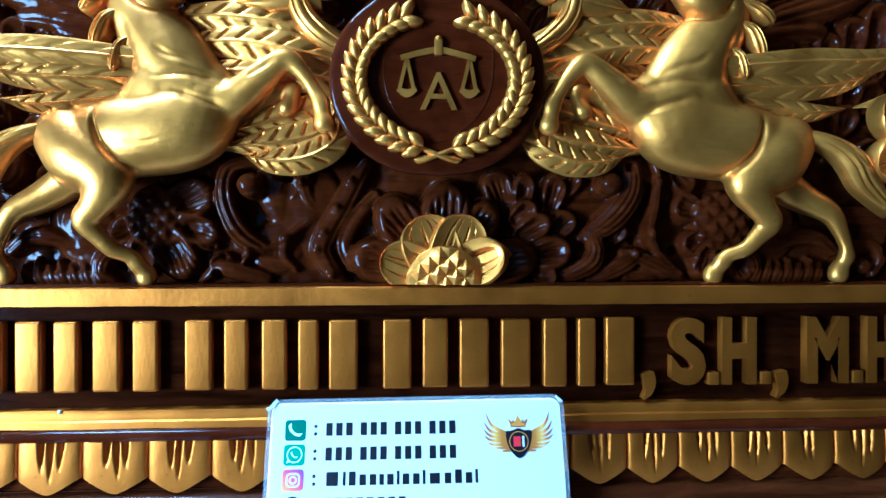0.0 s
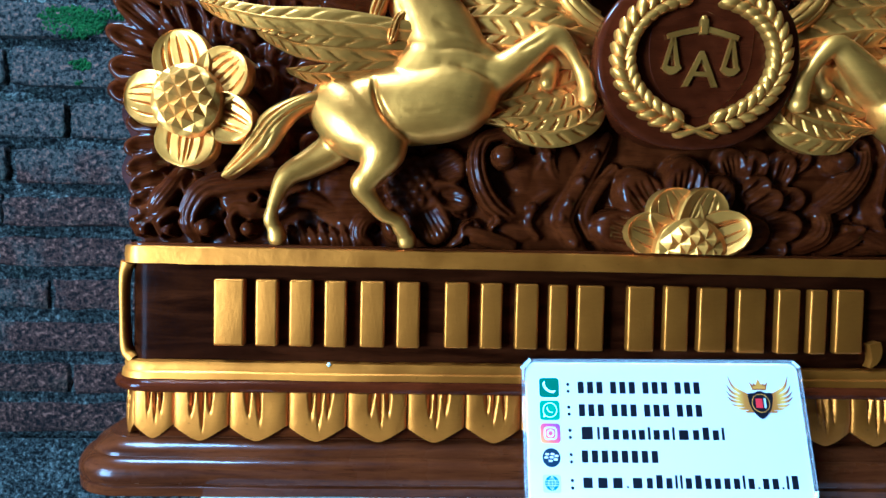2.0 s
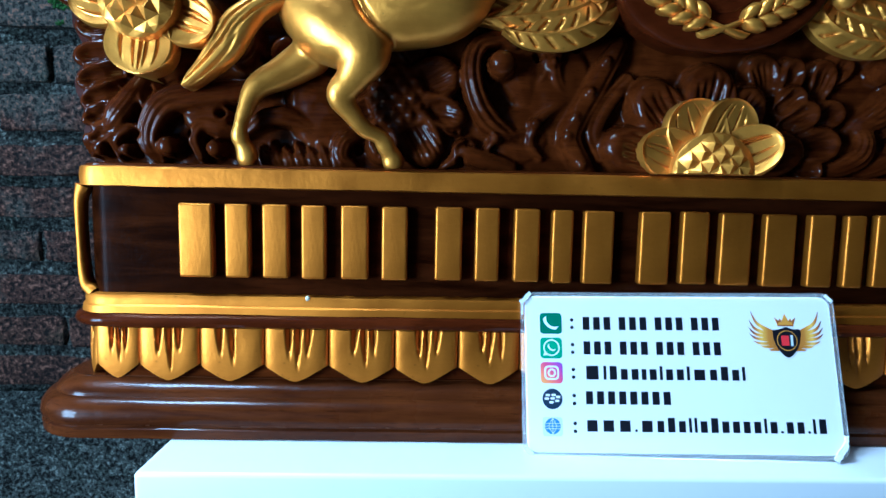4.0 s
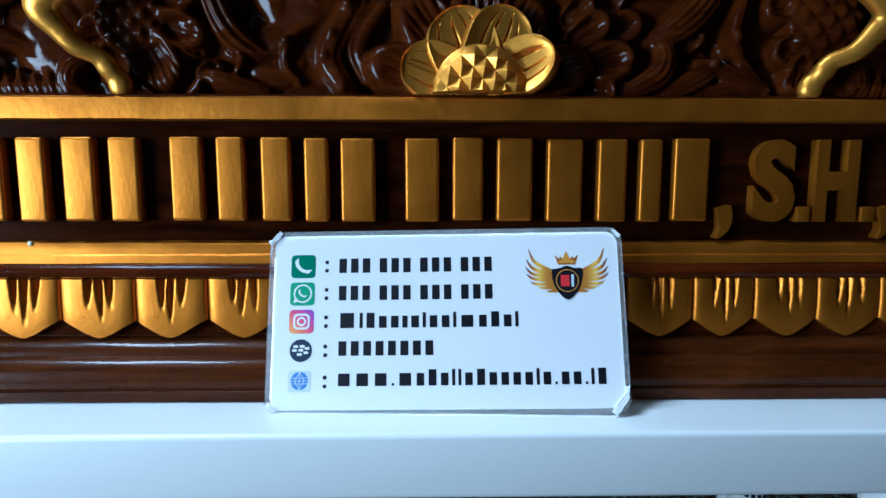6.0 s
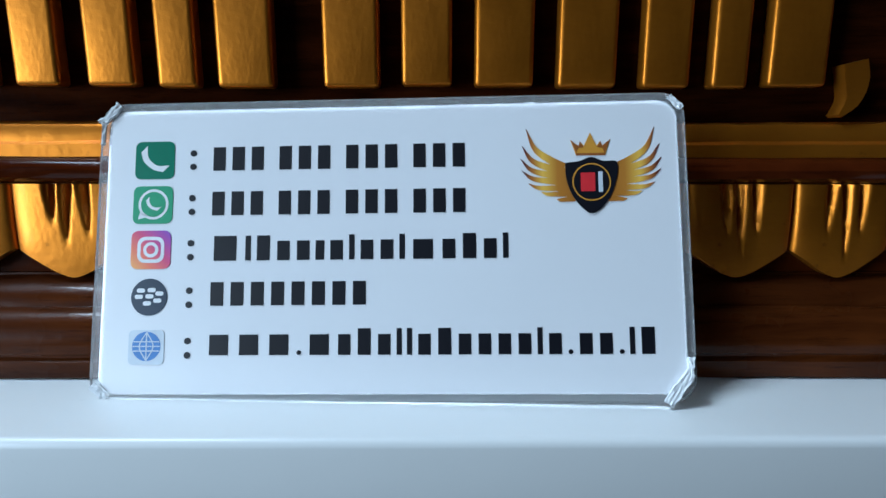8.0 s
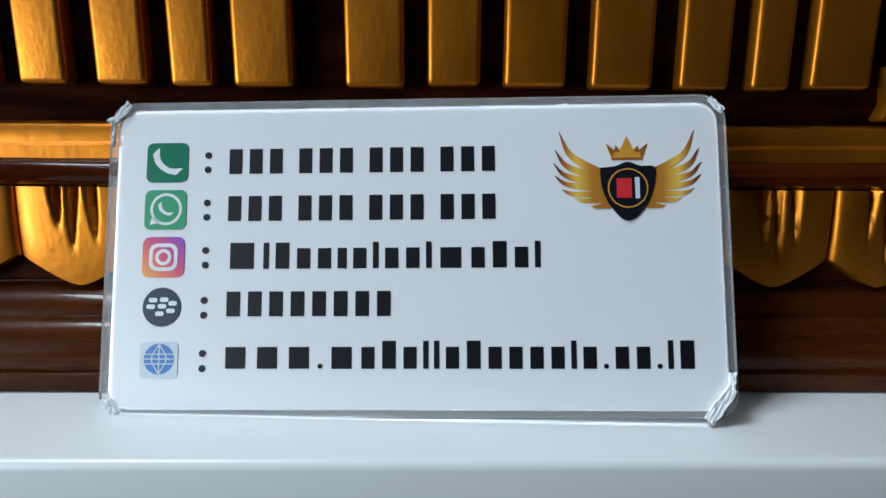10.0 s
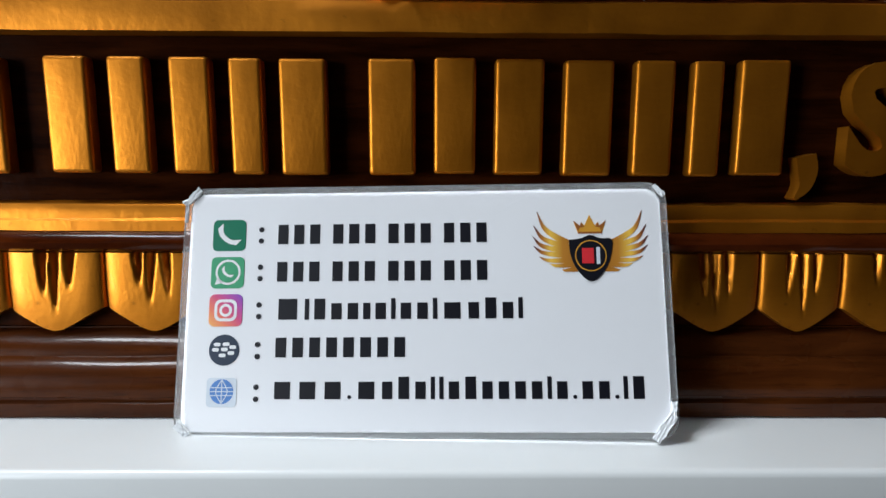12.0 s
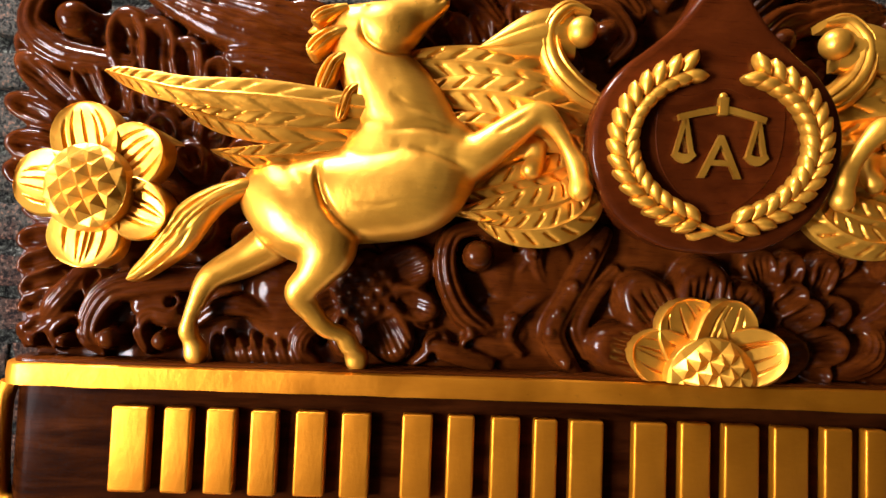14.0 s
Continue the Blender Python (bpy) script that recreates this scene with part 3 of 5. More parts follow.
def mane(side):
    ob = empty("mane", label="curling gold horse mane")
    ob.parent = plate

    def front(s, u, w):
        y = 4.4 * dome(u) ** 0.7
        hollow = min(1, max(0, (s - 0.12) * 6)) * min(1, max(0, (0.9 - s) * 5))
        return y - hollow * min(1, w / 4.2) * (2.6 * max(0, 1 - abs(u + 0.3) / 0.26) + 1.8 * max(0, 1 - abs(u - 0.38) / 0.2))
    for x0, z0, x1, z1, half in MANE:
        dx, dz = x1 - x0, z1 - z0
        rows = [(x0 + 4, -3, z0 + 2, half * 0.55), (x0 + 0.2 * dx, -5, z0 + 0.1 * dz, half * 0.85), (x0 + 0.6 * dx, -6, z0 + 0.5 * dz, half), (x0 + 0.9 * dx, -5, z0 + 0.85 * dz, half * 0.85), (x1, -3, z1, half * 0.35)]
        part("lock", blade(bmesh.new(), mirrored(rows, side), front, 30, 30, 6), GOLD, ob)


def horse(side):
    bm = bmesh.new()
    chain(bm, mirrored(TRUNK, side), 0.74)
    chain(bm, mirrored(NECK, side), 0.72)
    chain(bm, mirrored(HEAD, side), 0.9)
    chain(bm, mirrored(JAW, side), 0.8)
    chain(bm, mirrored(WITHERS, side), 0.72)
    chain(bm, mirrored(FORE, side), 0.9)
    chain(bm, mirrored(THIGH, side), 0.76)
    chain(bm, mirrored(FAR, side), 0.9)
    chain(bm, mirrored(FARFORE, side), 0.9)
    chain(bm, mirrored([(-164, 1, 283, 3.4), (-171, 0, 284, 3.4), (-178, 2, 282, 1.4)], side), 0.8)
    chain(bm, mirrored([(-161, 1, 288, 3.0), (-165, 0, 292, 2.6), (-169, 2, 295, 1.0)], side), 0.8)
    ball(bm, side * -152, -9.0, 289.5, 1.7)
    ball(bm, side * -120, -6.0, 301, 1.5)
    return fused("winged_horse", bm, GOLD, plate, "rearing winged horse carved in relief, painted gold", [([(side * x, z) for x, z in line], d, w) for line, d, w in CREASES])


def feather(ctrl, side, cuts, h=4.2, depth=0.95, slope=0.0):
    bm = bmesh.new()
    return blade(bm, mirrored(ctrl, side), feathered(h, cuts, depth, slope * side), 90, 24, 4)


REAR_WING = [
    ([(-146, -3, 246, 5), (-190, -8, 248, 6.8), (-222, -10, 248.5, 5.6), (-240, -11, 251, 4.8), (-250, -12, 253, 3.2), (-256, -12, 254, 0.6)], 12),
    ([(-146, 0, 237, 5), (-185, -4, 236, 6.8), (-208, -5, 237.5, 5.6), (-222, -6, 241, 3.4), (-230, -6, 243.5, 0.6)], 9),
    ([(-156, 2, 229, 5), (-186, -1, 224.5, 5.6), (-202, -2, 223.5, 4), (-215, -3, 225, 0.5)], 6),
]
FRONT_WING = [
    ([(-50, 4, 258, 6), (-76, 1, 266, 9.5), (-104, 2, 270, 8.5), (-128, 5, 271, 6), (-139, 7, 270, 2.0)], 9),
    ([(-48, 3, 248, 6), (-76, 0, 253, 9.5), (-98, 1, 257, 8.8), (-118, 4, 257.5, 6.5), (-130, 7, 257, 3.0)], 8),
    ([(-50, 5, 239, 6), (-70, 2, 241, 9), (-98, 3, 243, 8), (-122, 7, 243, 4)], 7),
    ([(-52, 8, 232, 5), (-66, 5, 224, 8), (-88, 5, 217, 8), (-114, 8, 211, 1.5)], 8),
    ([(-50, 5, 228, 5), (-60, 2, 212, 8.4), (-82, 2, 206, 8.6), (-112, 6, 204, 1)], 9),
    ([(-49, 4, 224, 5), (-53, 1, 207, 7.6), (-68, 0, 198, 8.2), (-86, 2, 197, 6.5), (-99, 5, 200, 1)], 9),
]


def scroll_crest(side):
    bm = bmesh.new()
    ball(bm, side * -57, -4, 285, 6.8, 0.95, 24)
    blade(bm, mirrored([(-53, 1, 295, 2), (-63, -1, 296, 4.5), (-71, -2, 286, 5.4), (-69, -2, 272, 6.4), (-58, -1, 260, 6.4), (-42, 3, 252, 4)], side), grooved(5.0, 3, 1.8), 40, 16, 5)
    return bm


def crest_leaf(side):
    bm = bmesh.new()
    blade(bm, mirrored([(-60, 0, 285, 11), (-73, -2, 284, 12), (-88, -1, 280, 8), (-103, 3, 277, 0.8)], side), grooved(4.8, 3, 0.9), 40, 26, 5)
    return bm


def tail(side):
    bm = bmesh.new()
    rows = [(-192, 4, 214, 3.6), (-204, -1, 210, 4.2), (-214, -3, 204.5, 5.6), (-222, -4, 197, 7.4), (-229, -3, 187, 7.4), (-238, -2, 177.5, 4.9), (-245, -1, 171.5, 3.2), (-248.5, 1, 169, 1.4)]
    waves = [(0.12, 0.75, -0.5), (0.3, 0.95, 0.05), (0.05, 0.55, 0.45), (0.45, 0.9, 0.6)]

    def front(s, u, w):
        y = 6.0 * dome(u) ** 0.8
        for k, (s0, s1, at) in enumerate(waves):
            if s0 < s < s1:
                f = (s - s0) / (s1 - s0)
                y -= 1.5 * math.sin(math.pi * f) * max(0, 1 - abs(u - at - 0.16 * math.sin(5 * s + k)) / 0.16)
        return y
    return blade(bm, mirrored(rows, side), front, 50, 40, 5)


for side in (-1, 1):
    s = -side
    horse(s)
    part("tail", tail(s), GOLD, plate, "flowing gold horse tail")
    mane(s)
    for name, feathers in (("rear_wing", REAR_WING), ("front_wing", FRONT_WING)):
        wing = empty(name, label="gold wing of carved feathers")
        wing.parent = plate
        for ctrl, cuts in feathers:
            part("feather", feather(ctrl, s, cuts, depth=1.3 if name == "rear_wing" else 2.0, slope=2.2 if name == "rear_wing" else 0.6), GOLD, wing)
    part("scroll_crest", scroll_crest(s), GOLD, plate, "gold scroll curling round a ball")
    part("crest_leaf", crest_leaf(s), GOLD, plate, "gold leaf beside the scroll")


# ---------------------------------------------------------------- flowers
def petal(length, half, lift, strokes=5, root=0.42, far=0.0, cut=1.1):
    """A broad cupped petal along +z from the origin, round at its end, with fine strokes carved from its root."""
    bm = bmesh.new()
    reach = [random.uniform(0.64, 0.76) + far for _ in range(strokes)]
    lean = [random.uniform(-0.12, 0.12) for _ in range(strokes)]

    def front(s, u, w):
        e = (abs(u) ** 4 + max(0, (s - 0.4) / 0.6) ** 4) ** 0.25
        y = 2.0 + lift * math.sin(s * 2.3) + 2.6 * min(e, 0.92) ** 2.6 - 2.8 * max(0, (e - 0.9) / 0.1) ** 2
        for k in range(strokes):
            at, end = (-1 + 2 * (k + 0.5) / strokes) * 0.66 + lean[k], reach[k] - 0.12 * abs(-1 + 2 * (k + 0.5) / strokes)
            if 0.1 < s < end:
                y -= cut * max(0, 1 - abs(u - at) / (0.03 + 0.04 * (end - s) / end)) * min(1, (end - s) * 6)
        return y
    rows = []
    for s in (0, 0.2, 0.4, 0.55, 0.66, 0.76, 0.84, 0.9, 0.945, 0.975, 0.993, 1.0):
        w = root + (1 - root) * math.sin(math.pi / 2 * s / 0.58) if s < 0.58 else math.sqrt(max(0, 1 - ((s - 0.58) / 0.42) ** 2))
        rows.append((0, 1.5 * s * s, 1 + (length - 1) * s, max(half * w, 0.3)))
    return blade(bm, rows, front, 34, 64, 3.5)


def seed_head(r, squash, cells, turn=20, lift=0.26):
    """A dome covered in hand-cut pyramids, on a short round drum."""
    bm, size, ca, sa = bmesh.new(), 2 * r / cells, math.cos(radians(turn)), math.sin(radians(turn))
    n = int(cells) + 3
    wob = {(i, j): (random.uniform(-0.06, 0.06), random.uniform(-0.06, 0.06)) for i in range(n + 1) for j in range(n + 1)}

    def spot(p, q, rise):
        x, z = p * ca - q * sa, p * sa + q * ca
        d = math.hypot(x, z) / r
        if d > 1:
            x, z, d = x / d, z / d, 1.0
        return Vector((x, -squash * math.sqrt(max(0, 1 - 0.85 * d * d)) - rise * max(0.0, 1 - d ** 6), z))
    for i in range(n):
        for j in range(n):
            p, q = (i + 0.5 - n / 2) * size, (j + 0.5 - n / 2) * size
            ring = [((a + wob[a, b][0] - n / 2) * size, (b + wob[a, b][1] - n / 2) * size) for a, b in ((i, j), (i + 1, j), (i + 1, j + 1), (i, j + 1))]
            if all(math.hypot(*c) > r * 1.02 for c in ring):
                continue
            tip = spot(p, q, lift * size)
            edge = [spot(a + (c - a) * k / 3, b + (d - b) * k / 3, 0) for (a, b), (c, d) in zip(ring, ring[1:] + ring[:1]) for k in range(3)]
            for a, b in zip(edge, edge[1:] + edge[:1]):
                if (a - tip).cross(b - tip).length > 0.3:
                    bm.faces.new([bm.verts.new(v) for v in (a, b, tip)])
    low_rim = squash * math.sqrt(0.15)
    base = [[(k * r * math.cos(2 * math.pi * j / 48), y, k * r * math.sin(2 * math.pi * j / 48)) for j in range(48)] for k, y in ((1.02, 6.0), (1.0, -0.8 * low_rim), (0.985, -low_rim + 0.15))]
    return loft(bm, base)


def rose(side):
    r = empty("rose", label="five-petalled gold flower with a studded heart")
    r.parent = plate
    r.matrix_basis = mm(side * 264.5, -1, 207, 0, 0, side * 6)
    for angle, length, half in ((102, 38, 16.5), (40, 37, 15), (-22, 36, 13.5), (-97, 34, 17.5), (174, 36, 15)):
        a = angle if side < 0 else 180 - angle
        ob = part("petal", petal(length, half, 3.0, 5, 0.42, 0.0, 1.5), GOLD, r)
        ob.matrix_basis = mm(0, 0, 0, 0, 90 - a, 0)
    ob = part("seed_head", seed_head(18.5, 7.5, 5.4, 27, 0.46), GOLD, r, "studded domed heart", smooth=False)
    ob.matrix_basis = mm(0, -6, 0)
    return r


for side in (-1, 1):
    rose(side)

low = empty("half_flower", label="half flower in gold rising from the ledge")
low.parent = plate
low.matrix_basis = mm(3.7, 3.0, 132.6)


def on_ledge(bm):
    """Cut a carving off where it meets the ledge."""
    bmesh.ops.bisect_plane(bm, geom=bm.verts[:] + bm.edges[:] + bm.faces[:], plane_co=(0, 0, 0.3), plane_no=(0, 0, -1), clear_outer=True)
    bmesh.ops.holes_fill(bm, edges=[e for e in bm.edges if e.is_boundary])
    return bm


for angle, length, half, tip, turn, y in ((160, 35.5, 13, 0, 0, 0), (111, 35.5, 16, 3, 0, 1.5), (68, 36, 15, 2, 8, 0), (20, 37, 13, 22, -14, 5)):
    bm = petal(length, half, 1.0, 4, 0.85, 0.02, 1.5)
    bm.transform(pose(0, y, 3, 0, 90 - angle, 0) @ pose(0, 0, 0, tip, 0, turn))
    part("petal", on_ledge(bm), GOLD, low)


part("seed_head", on_ledge(seed_head(20, 7.0, 6.0, 38, 0.48)), GOLD, low, "half dome cut in lozenges", smooth=False).matrix_basis = mm(0, -4.5, 0.3)


# ---------------------------------------------------------------- carved foliage: one relief cut out of the board
STEP, GROUND_Y = 0.75, 18.0
gx, gz = np.arange(-333, 333.1, STEP), np.arange(129.5, 348, STEP)
GX, GZ = np.meshgrid(gx, gz)
rng = np.random.default_rng(7)


def soft_noise(size):
    """Smooth random waves of about that size (mm) over the relief."""
    w, h = int(670 / size) + 4, int(222 / size) + 4
    raw = rng.uniform(-1, 1, (h, w))
    u, v = (GX + 334) / size, (GZ - 129) / size
    i, j = u.astype(int), v.astype(int)
    fu, fv = u - i, v - j
    fu, fv = fu * fu * (3 - 2 * fu), fv * fv * (3 - 2 * fv)
    return (raw[j, i] * (1 - fu) + raw[j, i + 1] * fu) * (1 - fv) + (raw[j + 1, i] * (1 - fu) + raw[j + 1, i + 1] * fu) * fv


EDGE_X = 303 - np.clip(150 - GZ, 0, None) * 0.15
TOPS = np.interp(np.abs(GX), OUT_X, OUT_Z) - 9
RELIEF = np.where((np.abs(GX) < EDGE_X) & (GZ < TOPS), 1.6 * soft_noise(16) + 0.7 * soft_noise(6), -18.0)


def area(x0, x1, z0, z1):
    return (slice(max(0, int((z0 - gz[0]) / STEP)), max(0, int((z1 - gz[0]) / STEP) + 2)), slice(max(0, int((x0 - gx[0]) / STEP)), max(0, int((x1 - gx[0]) / STEP) + 2)))


def cut_lobe(x, z, angle, length, half, top, strokes=3, reach=(0.2, 0.75), cup=0.3, chisel=1.0):
    """A rounded lobe from its root at x, z: steep sides, a raised rim, and short chisel strokes."""
    sl = area(x - length - half, x + length + half, z - length - half, z + length + half)
    ca, sa = math.cos(radians(angle)), math.sin(radians(angle))
    dx, dz = GX[sl] - x, GZ[sl] - z
    s, u = (dx * ca + dz * sa) / length, dz * ca - dx * sa
    w = half * (0.4 + 0.6 * np.sin(np.pi / 2 * np.clip(s / 0.58, 0, 1)))
    e = np.where(s > 0.58, np.hypot(u / half, (s - 0.58) / 0.42), np.abs(u) / w)
    t = np.clip((e - 0.15) / 0.6, 0, 1)
    h = top * (1 - cup + cup * t * t * (3 - 2 * t)) * np.sqrt(np.clip(1 - e ** 5, 0, 1)) * np.clip(0.55 + 1.2 * s, 0, 1)
    for k in range(strokes):
        at = (-1 + 2 * (k + 0.5 + rng.uniform(-0.15, 0.15)) / strokes) * 0.72
        end = reach[1] - 0.1 * abs(at) + rng.uniform(-0.06, 0.06)
        run = np.clip((end - s) / (end - reach[0]), 0, 1) * (s > reach[0])
        h = h - 2.8 * np.clip(1 - np.abs(u - at * half * (0.55 + 0.45 * s)) / (chisel * (0.6 + 0.9 * run)), 0, 1) * np.minimum(1, run * 4)
    RELIEF[sl] = np.where((s > 0) & (s < 1) & (e < 1), np.maximum(RELIEF[sl], h), RELIEF[sl])


def cut_band(ctrl, grooves=(), depth=2.4):
    """A band along a spine of rows (x, z, half width, height), with V-grooves at places across it."""
    pts = np.array(spline(ctrl, 26 * (len(ctrl) - 1)))
    m = pts[:, 2].max() + 1
    sl = area(pts[:, 0].min() - m, pts[:, 0].max() + m, pts[:, 1].min() - m, pts[:, 1].max() + m)
    x, z = GX[sl], GZ[sl]
    best, u, top, half = np.full(x.shape, 1e9), np.zeros(x.shape), np.zeros(x.shape), np.ones(x.shape)
    way = np.gradient(pts[:, :2], axis=0)
    for p, d in zip(pts, way):
        q = np.hypot(x - p[0], z - p[1]) / max(p[2], 0.3)
        near = q < best
        side = np.sign((z - p[1]) * d[0] - (x - p[0]) * d[1])
        best[near], u[near], top[near], half[near] = q[near], (q * side)[near], p[3], max(p[2], 0.3)
    h = top * (0.5 + 0.5 * np.sqrt(np.clip(1 - best ** 2.4, 0, 1)))
    for g in grooves:
        h = h - depth * np.clip(1 - np.abs(u - g) * half / 1.1, 0, 1)
    RELIEF[sl] = np.where(best < 1, np.maximum(RELIEF[sl], h), RELIEF[sl])


def cut_ball(x, z, r, top):
    sl = area(x - r, x + r, z - r, z + r)
    d = np.hypot(GX[sl] - x, GZ[sl] - z) / r
    h = top - r + r * np.sqrt(np.clip(1 - d * d, 0, 1))
    RELIEF[sl] = np.where(d < 1, np.maximum(RELIEF[sl], h), RELIEF[sl])


def cut_hole(x, z, r=1.8, depth=7.0):
    sl = area(x - 2 * r, x + 2 * r, z - 2 * r, z + 2 * r)
    d = np.hypot(GX[sl] - x, GZ[sl] - z) / r
    RELIEF[sl] -= depth * np.clip(1.35 - d, 0, 1) ** 0.5


def cut_hatched(x, z, rx, rz, top, pitch=7.5):
    """A dome hatched into small pyramids."""
    sl = area(x - rx, x + rx, z - rz, z + rz)
    dx, dz = GX[sl] - x, GZ[sl] - z
    e = np.hypot(dx / rx, dz / rz)
    p, q = (dx * 0.8 + dz * 0.6) / pitch, (dz * 0.8 - dx * 0.6) / pitch
    pyr = 1 - 2 * np.maximum(np.abs(p - np.round(p)), np.abs(q - np.round(q)))
    h = top * (0.55 + 0.45 * np.sqrt(np.clip(1 - e * e, 0, 1))) + 2.6 * pyr
    RELIEF[sl] = np.where(e < 1, np.maximum(RELIEF[sl], h), RELIEF[sl])


# shallow lobes filling the ground beside and above the horses
for sx in (-1, 1):
    for i in range(17):
        for j in range(9):
            x, z = 30 + 17.5 * i + rng.uniform(-5, 5), 136 + 19 * j + rng.uniform(-5, 5)
            if z > float(np.interp(x, OUT_X, OUT_Z)) - 26 or x > 300 or z < 196 or math.hypot(x / 58, (z - 236) / 52) < 1:
                continue
            swirl = 60 + 70 * math.sin(x * 0.031 + z * 0.02) + 60 * math.sin(z * 0.043 - x * 0.017) + rng.uniform(-25, 25)
            cut_lobe(sx * x, z, swirl if sx > 0 else 180 - swirl, rng.uniform(20, 30), rng.uniform(7, 10), rng.uniform(4, 6.5), int(rng.integers(0, 5)))

# ring of dark petals behind the half flower
for angle, length, half, top in ((166, 54, 14, 14), (128, 56, 15, 14), (56, 51, 13, 14), (87, 54, 16, 15.5), (13, 55, 14, 16)):
    cut_lobe(3.7, 136, angle, length, half, top, 5, (0.55, 0.86), cup=0.22)
# stacked small petals beside it
for k, (x, z, angle, length, half, top) in enumerate(((38, 172, 108, 24, 10, 8), (62, 170, 76, 24, 8, 7), (46, 172, 80, 22, 7, 10), (62, 158, 40, 20, 8, 8), (40, 164, 42, 20, 7.5, 11.5), (42, 156, 32, 25, 8.5, 12), (48, 146, 12, 28, 10.5, 13), (52, 137, -4, 15, 6.5, 12))):
    cut_lobe(x, z, angle, length, half, top, 4, (0.15, 0.8))
# scroll with its ball and ridged leaves
cut_band([(88, 197, 3, 8), (97, 200, 4.5, 10), (107, 195, 6, 12), (107, 182, 7, 12), (100, 171, 7.5, 12), (91, 163, 6.5, 11), (80, 157, 2.5, 8)], (-0.6, -0.2, 0.2, 0.6))
cut_ball(94.5, 187, 6.8, 16.5)
cut_band([(66, 136, 3, 8), (76, 138, 5, 11), (86, 145, 6, 12), (87, 155, 4.5, 11), (82, 160, 2, 8)], (-0.5, 0, 0.5))
cut_band([(86, 134, 3, 8), (97, 139, 5, 10), (106, 144, 5, 10), (116, 149, 1.5, 7)], (-0.4, 0.1, 0.5))
cut_band([(104, 149, 3, 8), (116, 145, 4.5, 9), (128, 139, 4, 9), (140, 134, 1.5, 6)], (-0.3, 0.3))
cut_band([(106, 136, 3, 7), (116, 137, 4, 8), (128, 135, 1.5, 6)], (0,))
cut_band([(136, 138, 2.5, 6), (126, 146, 3, 8), (118, 159, 3, 11), (121, 176, 3, 10), (122, 194, 2.5, 10), (116, 206, 2, 8)], (0.1,), 1.0)
for x, z, r, top in ((118, 159, 3.0, 13), (122, 188, 2.8, 12), (112, 206, 3.4, 10), (110, 149, 2.6, 10)):
    cut_ball(x, z, r, top)
for row in ((112, 206, -60, 22, 8, 6), (78, 208, -40, 22, 9, 6), (98, 154, 70, 14, 7, 7), (70, 180, 60, 18, 7, 6), (132, 196, -50, 18, 8, 7)):
    cut_lobe(*row, 3)
for x, z in ((111, 156), (126, 152), (134, 150), (106, 196)):
    cut_hole(x, z)
# hatched blossom under that horse
for row in ((150, 172, 168, 20, 10, 9), (152, 160, 212, 19, 8, 10), (154, 154, 250, 22, 8.5, 9), (166, 152, 290, 21, 9, 9)):
    cut_lobe(*row, 4, (0.3, 0.9))
cut_hatched(159, 167, 17, 17, 10)
# smooth scroll, scalloped edge and ridges on the other side
for row in ((-58, 146, 112, 62, 20, 3.5), (-96, 136, 60, 34, 14, 3), (-84, 166, 100, 34, 12, 4)):
    cut_lobe(*row, 0, cup=-0.3)
cut_band([(-38, 198, 4, 5), (-44, 188, 5.5, 8), (-52, 173, 6, 8), (-59, 160, 6, 9), (-62, 150, 6, 9), (-56, 139, 5, 9), (-50, 133, 3, 7)], (0.55,), 1.6)
cut_band([(-34, 180, 4, 5), (-44, 168, 5, 6.5), (-50, 154, 5, 7), (-46, 142, 4, 7)], (-0.3,), 1.4)
for x, z, r in ((-44.5, 188, 2.6), (-52, 173, 2.6), (-59, 160.5, 3.0), (-62.5, 151, 3.2), (-55, 137, 3.0), (-79, 157, 3.0), (-99, 149, 2.8), (-71, 187, 2.2)):
    cut_ball(x - 1.5, z, r, 10.5)
cut_band([(-64, 203, 3, 6), (-71, 190, 3.5, 8), (-69, 178, 3, 6), (-62, 170, 1.5, 4)], (0.2,), 1.0)
cut_band([(-66, 168, 2.5, 5), (-79, 158, 2.6, 8.5), (-82, 148, 2.5, 6), (-76, 140, 1.5, 4)], (), 1.0)
cut_band([(-78, 154, 1.6, 5), (-90, 152, 2.2, 6.5), (-100, 149, 2.4, 8), (-106, 141, 1.5, 5)])
cut_band([(-92, 135, 4, 6), (-104, 138.5, 5, 8.5), (-116, 141, 4.5, 8.5), (-126, 135, 2, 5)], (-0.5,), 1.0)
cut_band([(-92, 196, 2.5, 9), (-100, 198, 4, 11), (-110, 194, 5, 12), (-113, 183, 5.5, 12), (-110, 169, 6, 12), (-102, 157, 6, 10), (-88, 149, 2.5, 6)], (-0.35, 0.3))
cut_ball(-98.6, 185, 7.2, 17)
for row in ((-110, 148, 215, 14, 6, 8), (-116, 153, 165, 13, 5, 8), (-84, 176, 60, 18, 7, 6), (-80, 204, 160, 20, 9, 7)):
    cut_lobe(*row, 3)
for x, z in ((-51.8, 202.5), (-44.7, 203.5), (-80, 190), (-117, 138), (-60, 196)):
    cut_hole(x, z)
# hatched blossom under the other horse
for row in ((-150, 169, 25, 35, 13, 9.5), (-150, 169, -17, 38, 9.5, 10), (-150, 169, -60, 39, 13, 10.5), (-150, 169, -105, 35, 10, 9), (-150, 169, -150, 28, 10, 8), (-140, 186, 100, 20, 9, 7)):
    cut_lobe(*row, 6, (0.45, 0.94))
cut_hatched(-150, 169, 14.5, 17, 10, 6)

